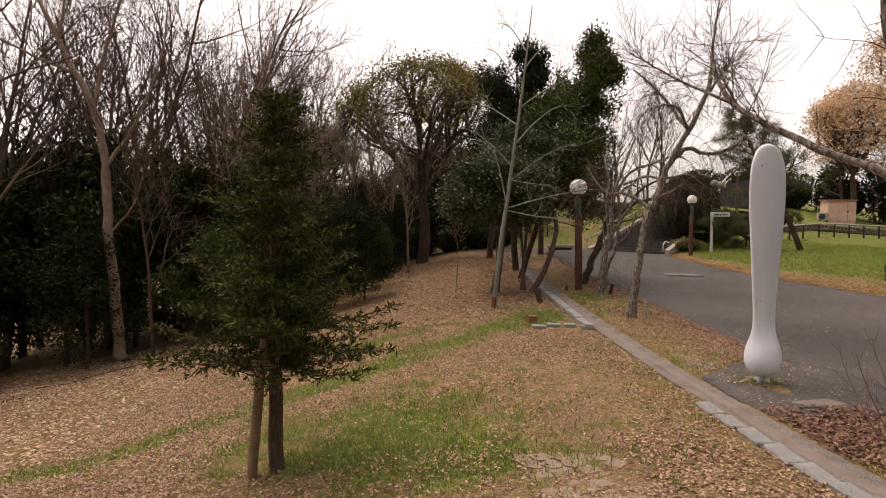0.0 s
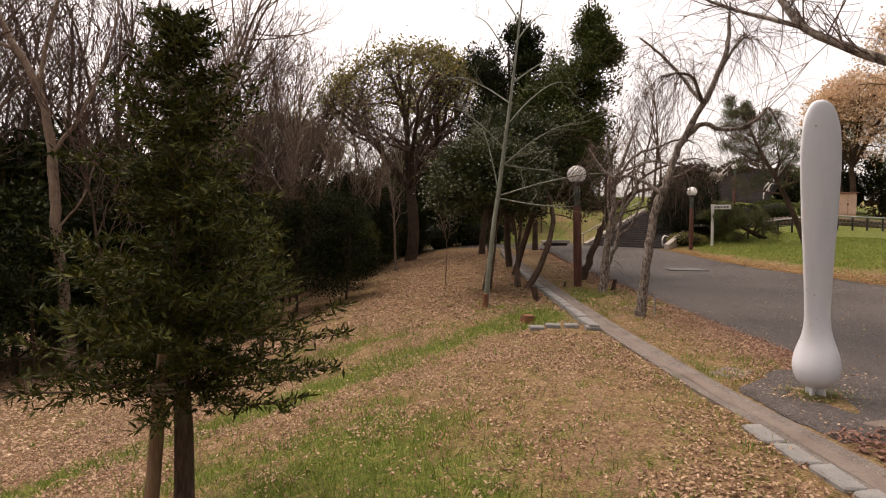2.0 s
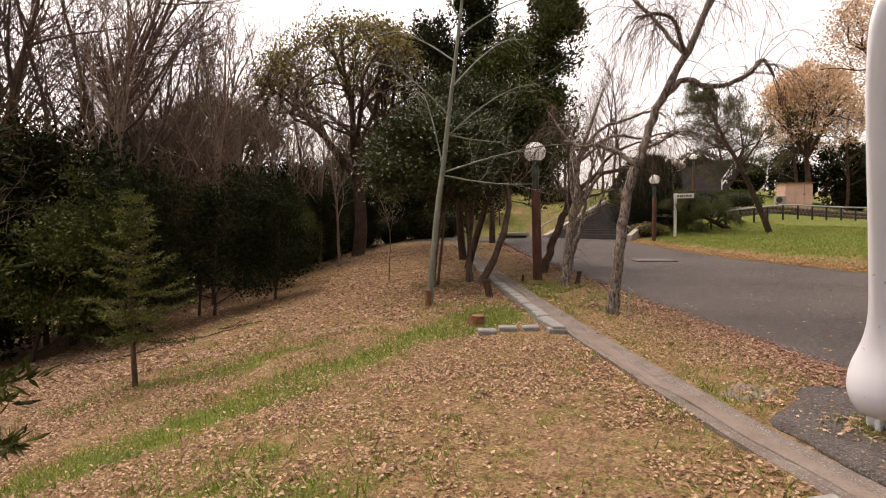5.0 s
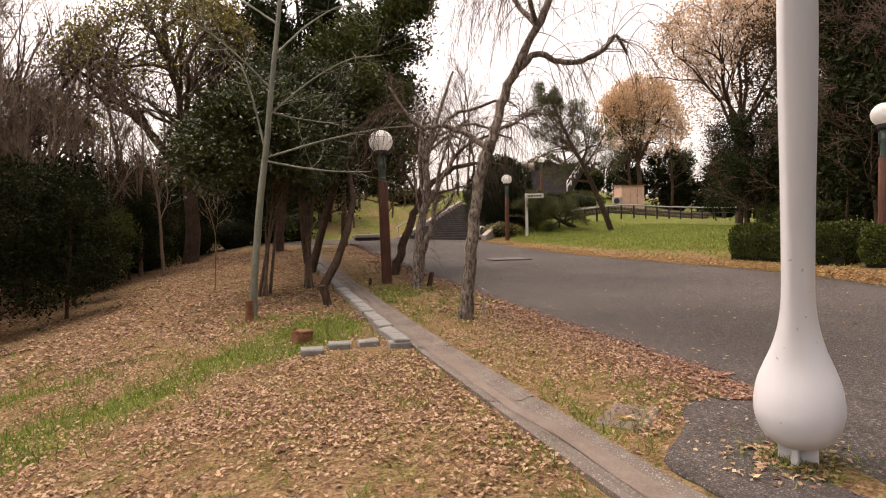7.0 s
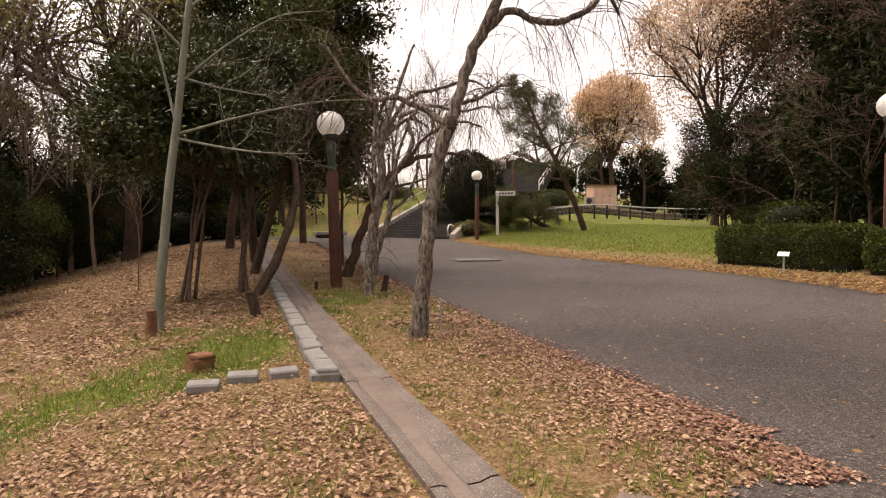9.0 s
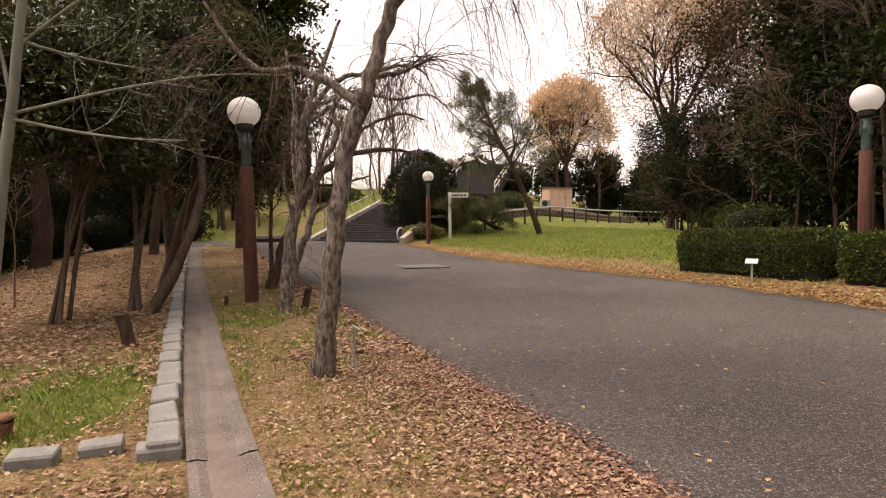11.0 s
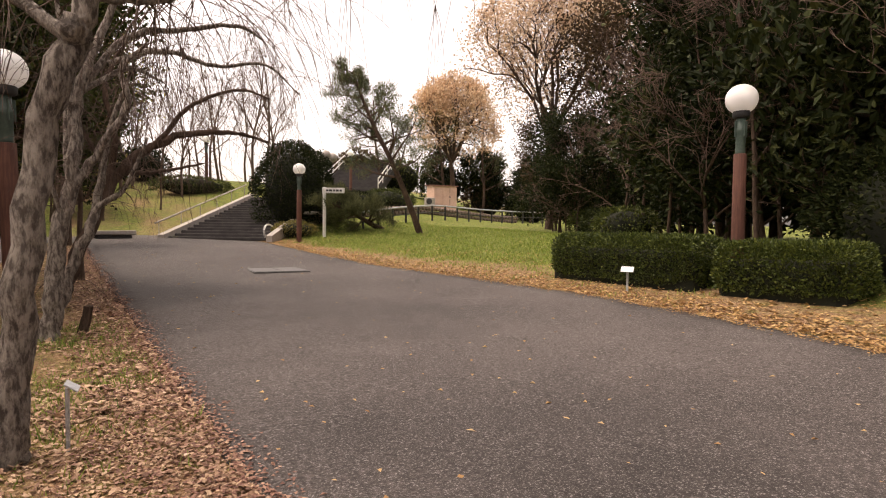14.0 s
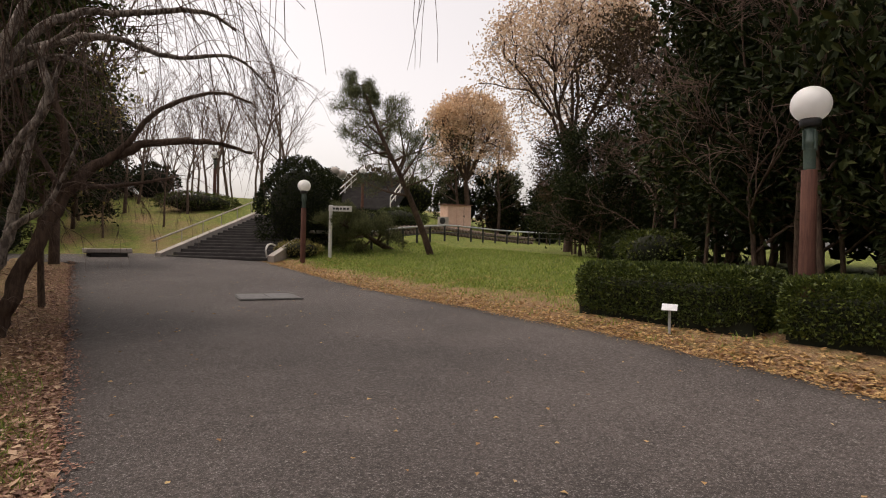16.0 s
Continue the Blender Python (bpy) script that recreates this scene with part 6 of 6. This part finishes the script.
lay("fallen_leaf", "brown and tan fallen leaves strewn over the ground", "leaves", scatter(1, 290000, -5, 5.3, 2.6, 14, w_litter, 1.15), 0.036, 0.026, M["fallen"], 1, 0.3, 0.008)
lay("fallen_leaf", "brown fallen leaves on the slope below the firs", "leaves", scatter(11, 40000, -13, -5, 3, 17, w_litter), 0.07, 0.045, M["fallen"], 11, 0.16)
lay("fallen_leaf", "brown fallen leaves strewn over the bank", "leaves", scatter(2, 60000, -7, 5.4, 13, 31, w_litter, 1.5), 0.075, 0.048, M["fallen"], 2, 0.18)
lay("fallen_leaf", "yellow fallen leaves along the road's grassy edge", "leaves", scatter(3, 60000, 9.8, 15.5, 9, 33, lambda x, y: max(0.1 + 0.25 * wavy(x, y, 0.8, 5), min(1, 1.1 - (x - float(road_r(y))) / 1.3)), 1.3), 0.07, 0.046, M["fallen_gold"], 3, 0.16)
lay("fallen_leaf", "reddish fallen leaves along the road's edge", "leaves", scatter(4, 60000, 3.7, 5.9, 8.3, 30, lambda x, y: max(0.0, min(1, 0.85 - abs(float(road_l(y)) - 0.1 - x) / 0.9 + 0.5 * wavy(x, y, 1.7, 44) + 0.4 * wavy(x, y, 5, 45))), 1.5), 0.037, 0.025, M["fallen_red"], 4, 0.16)
blades("grass_tuft", "green grass growing on the bank", scatter(5, 120000, -5.5, 5.2, 3, 17, w_green), 0.095, 0.011, M["grass"], 5)
blades("moss", "short yellow-green moss and weeds among the leaves", scatter(15, 110000, -4.5, 5.2, 2.8, 15, lambda x, y: max(0.0, 0.9 * wavy(x, y, 1.5, 71) + 0.9 * wavy(x, y, 4.2, 72) + (0.32 if x > 3.4 else 0.05)), 1.2), 0.035, 0.013, M["moss"], 21, 0.8)
blades("grass_tuft", "green grass of the roadside lawn", scatter(6, 80000, 11.5, 22, 13, 35, w_green), 0.09, 0.02, M["grass"], 6)
blades("grass_tuft", "dry straw-coloured grass on the bank", scatter(7, 170000, -6.5, 5.2, 2.6, 20, w_dry, 1.3), 0.045, 0.007, M["straw"], 7, 1.3)

# stray leaves and chips lying on the asphalt
rr = random.Random(23)
pts = []
while len(pts) < 420:
    y = 8 + 24 * rr.random() ** 1.3
    x = rr.uniform(float(road_l(y)), float(road_r(y)))
    pts.append((x, y))
lay("fallen_leaf", "stray pale leaves and chips on the asphalt", "leaves", np.array(pts), 0.05, 0.032, M["fallen_gold"], 9, 0.1, 0.006)

rr = random.Random(29)
ring = []
for k in range(900):
    a, r = rr.uniform(0, 6.283), abs(rr.gauss(0, 0.16)) + 0.05
    ring.append((4.11 + math.cos(a) * r, 7.36 + math.sin(a) * r))
lay("fallen_leaf", "brown leaves gathered round the sculpture foot", "leaves", np.array(ring[:500]), 0.045, 0.03, M["fallen"], 13, 0.2, 0.01)
rr = random.Random(36)
pts = [(rr.uniform(3.48, 5.05), 4.6 + 1.75 * rr.random()) for k in range(5200)]
pts = [p for p in pts if rr.random() < 1.15 - max(0.0, p[1] - 5.9) * 2.2 - max(0.0, 5.1 - p[1]) * 2.2 - max(0.0, p[0] - 4.55) * 2.4 + 0.5 * wavy(p[0], p[1], 2.5, 83)]
lay("fallen_leaf", "drift of reddish leaves beside the channel", "leaves", np.array(pts), 0.05, 0.034, M["fallen_red"], 43, 0.35, 0.02)
rr = random.Random(37)
pts = [(rr.uniform(3.5, 5.3), 5.9 + 2.5 * rr.random() ** 0.8) for k in range(500)]
pts = [p for p in pts if rr.random() < 0.1 + 0.9 * wavy(p[0], p[1], 2.2, 81) + (0.5 if p[0] < 3.9 or p[1] > 7.9 or p[1] < 6.3 else 0)]
lay("fallen_leaf", "scattered brown leaves on the asphalt apron", "leaves", np.array(pts), 0.036, 0.025, M["fallen"], 41, 0.25, 0.012)
blades("grass_tuft", "weeds round the sculpture's foot", np.array(ring), 0.06, 0.01, M["grass"], 12, 0.9)

# leaves blown over both edges of the asphalt
rr = random.Random(31)
for label, side, mat_name in (("reddish leaves blown onto the asphalt's edge", road_l, "fallen_red"), ("yellow leaves blown onto the asphalt's edge", road_r, "fallen_gold")):
    pts = []
    for k in range(5000):
        y = 8.9 + 24 * rr.random() ** 1.4
        e = float(side(y))
        inward = 1 if side is road_l else -1
        pts.append((e + inward * (abs(rr.gauss(0, 0.09)) - 0.06 + 0.14 * wavy(0, y, 1.3, 40)), y))
    lay("fallen_leaf", label, "leaves", np.array(pts), 0.037, 0.024, M[mat_name], 33, 0.12, 0.008)

blades("grass_tuft", "dry grass on the slope below the firs", scatter(8, 60000, -13, -6, 3, 17, w_dry), 0.06, 0.014, M["straw"], 14, 1.2)
blades("grass_tuft", "green grass on the slope below the firs", scatter(9, 30000, -12, -5, 3, 16, w_green), 0.08, 0.014, M["grass"], 15)


# dead branches lying at the wood's edge
rng5 = np.random.default_rng(77)
for k, (x, y) in enumerate(((-8.0, 14.3), (-8.9, 13.6), (-7.0, 14.9), (-4.2, 15.4), (-3.2, 15.6), (-9.8, 12.7), (-2.6, 16.2), (-5.2, 15.2))):
    a, tb = rng5.uniform(-0.6, 0.9), Tubes()
    s = np.linspace(-0.9, 0.9, 7) * rng5.uniform(0.6, 1.2)
    line = np.stack([s * math.cos(a) + rng5.normal(0, 0.03, 7), s * math.sin(a) + rng5.normal(0, 0.03, 7), np.zeros(7)], 1)
    line[:, 2] = land(x + line[:, 0], y + line[:, 1]) - hz(x, y) + 0.02
    tb.add(line, np.linspace(0.022, 0.006, 7), 5)
    for j in (2, 4):
        e = line[j] + np.array([rng5.normal(0, 0.25), rng5.normal(0, 0.25), 0.12])
        tb.add([line[j], (line[j] + e) / 2 + np.array([0, 0, 0.03]), e], [0.01, 0.008, 0.004], 4)
    thing("fallen_branch", on(x, y), "dead grey-brown fallen branch at the wood's edge", "branch", "fallen branches", me=tb.mesh("fallen_branch", M["bark_grey"]))
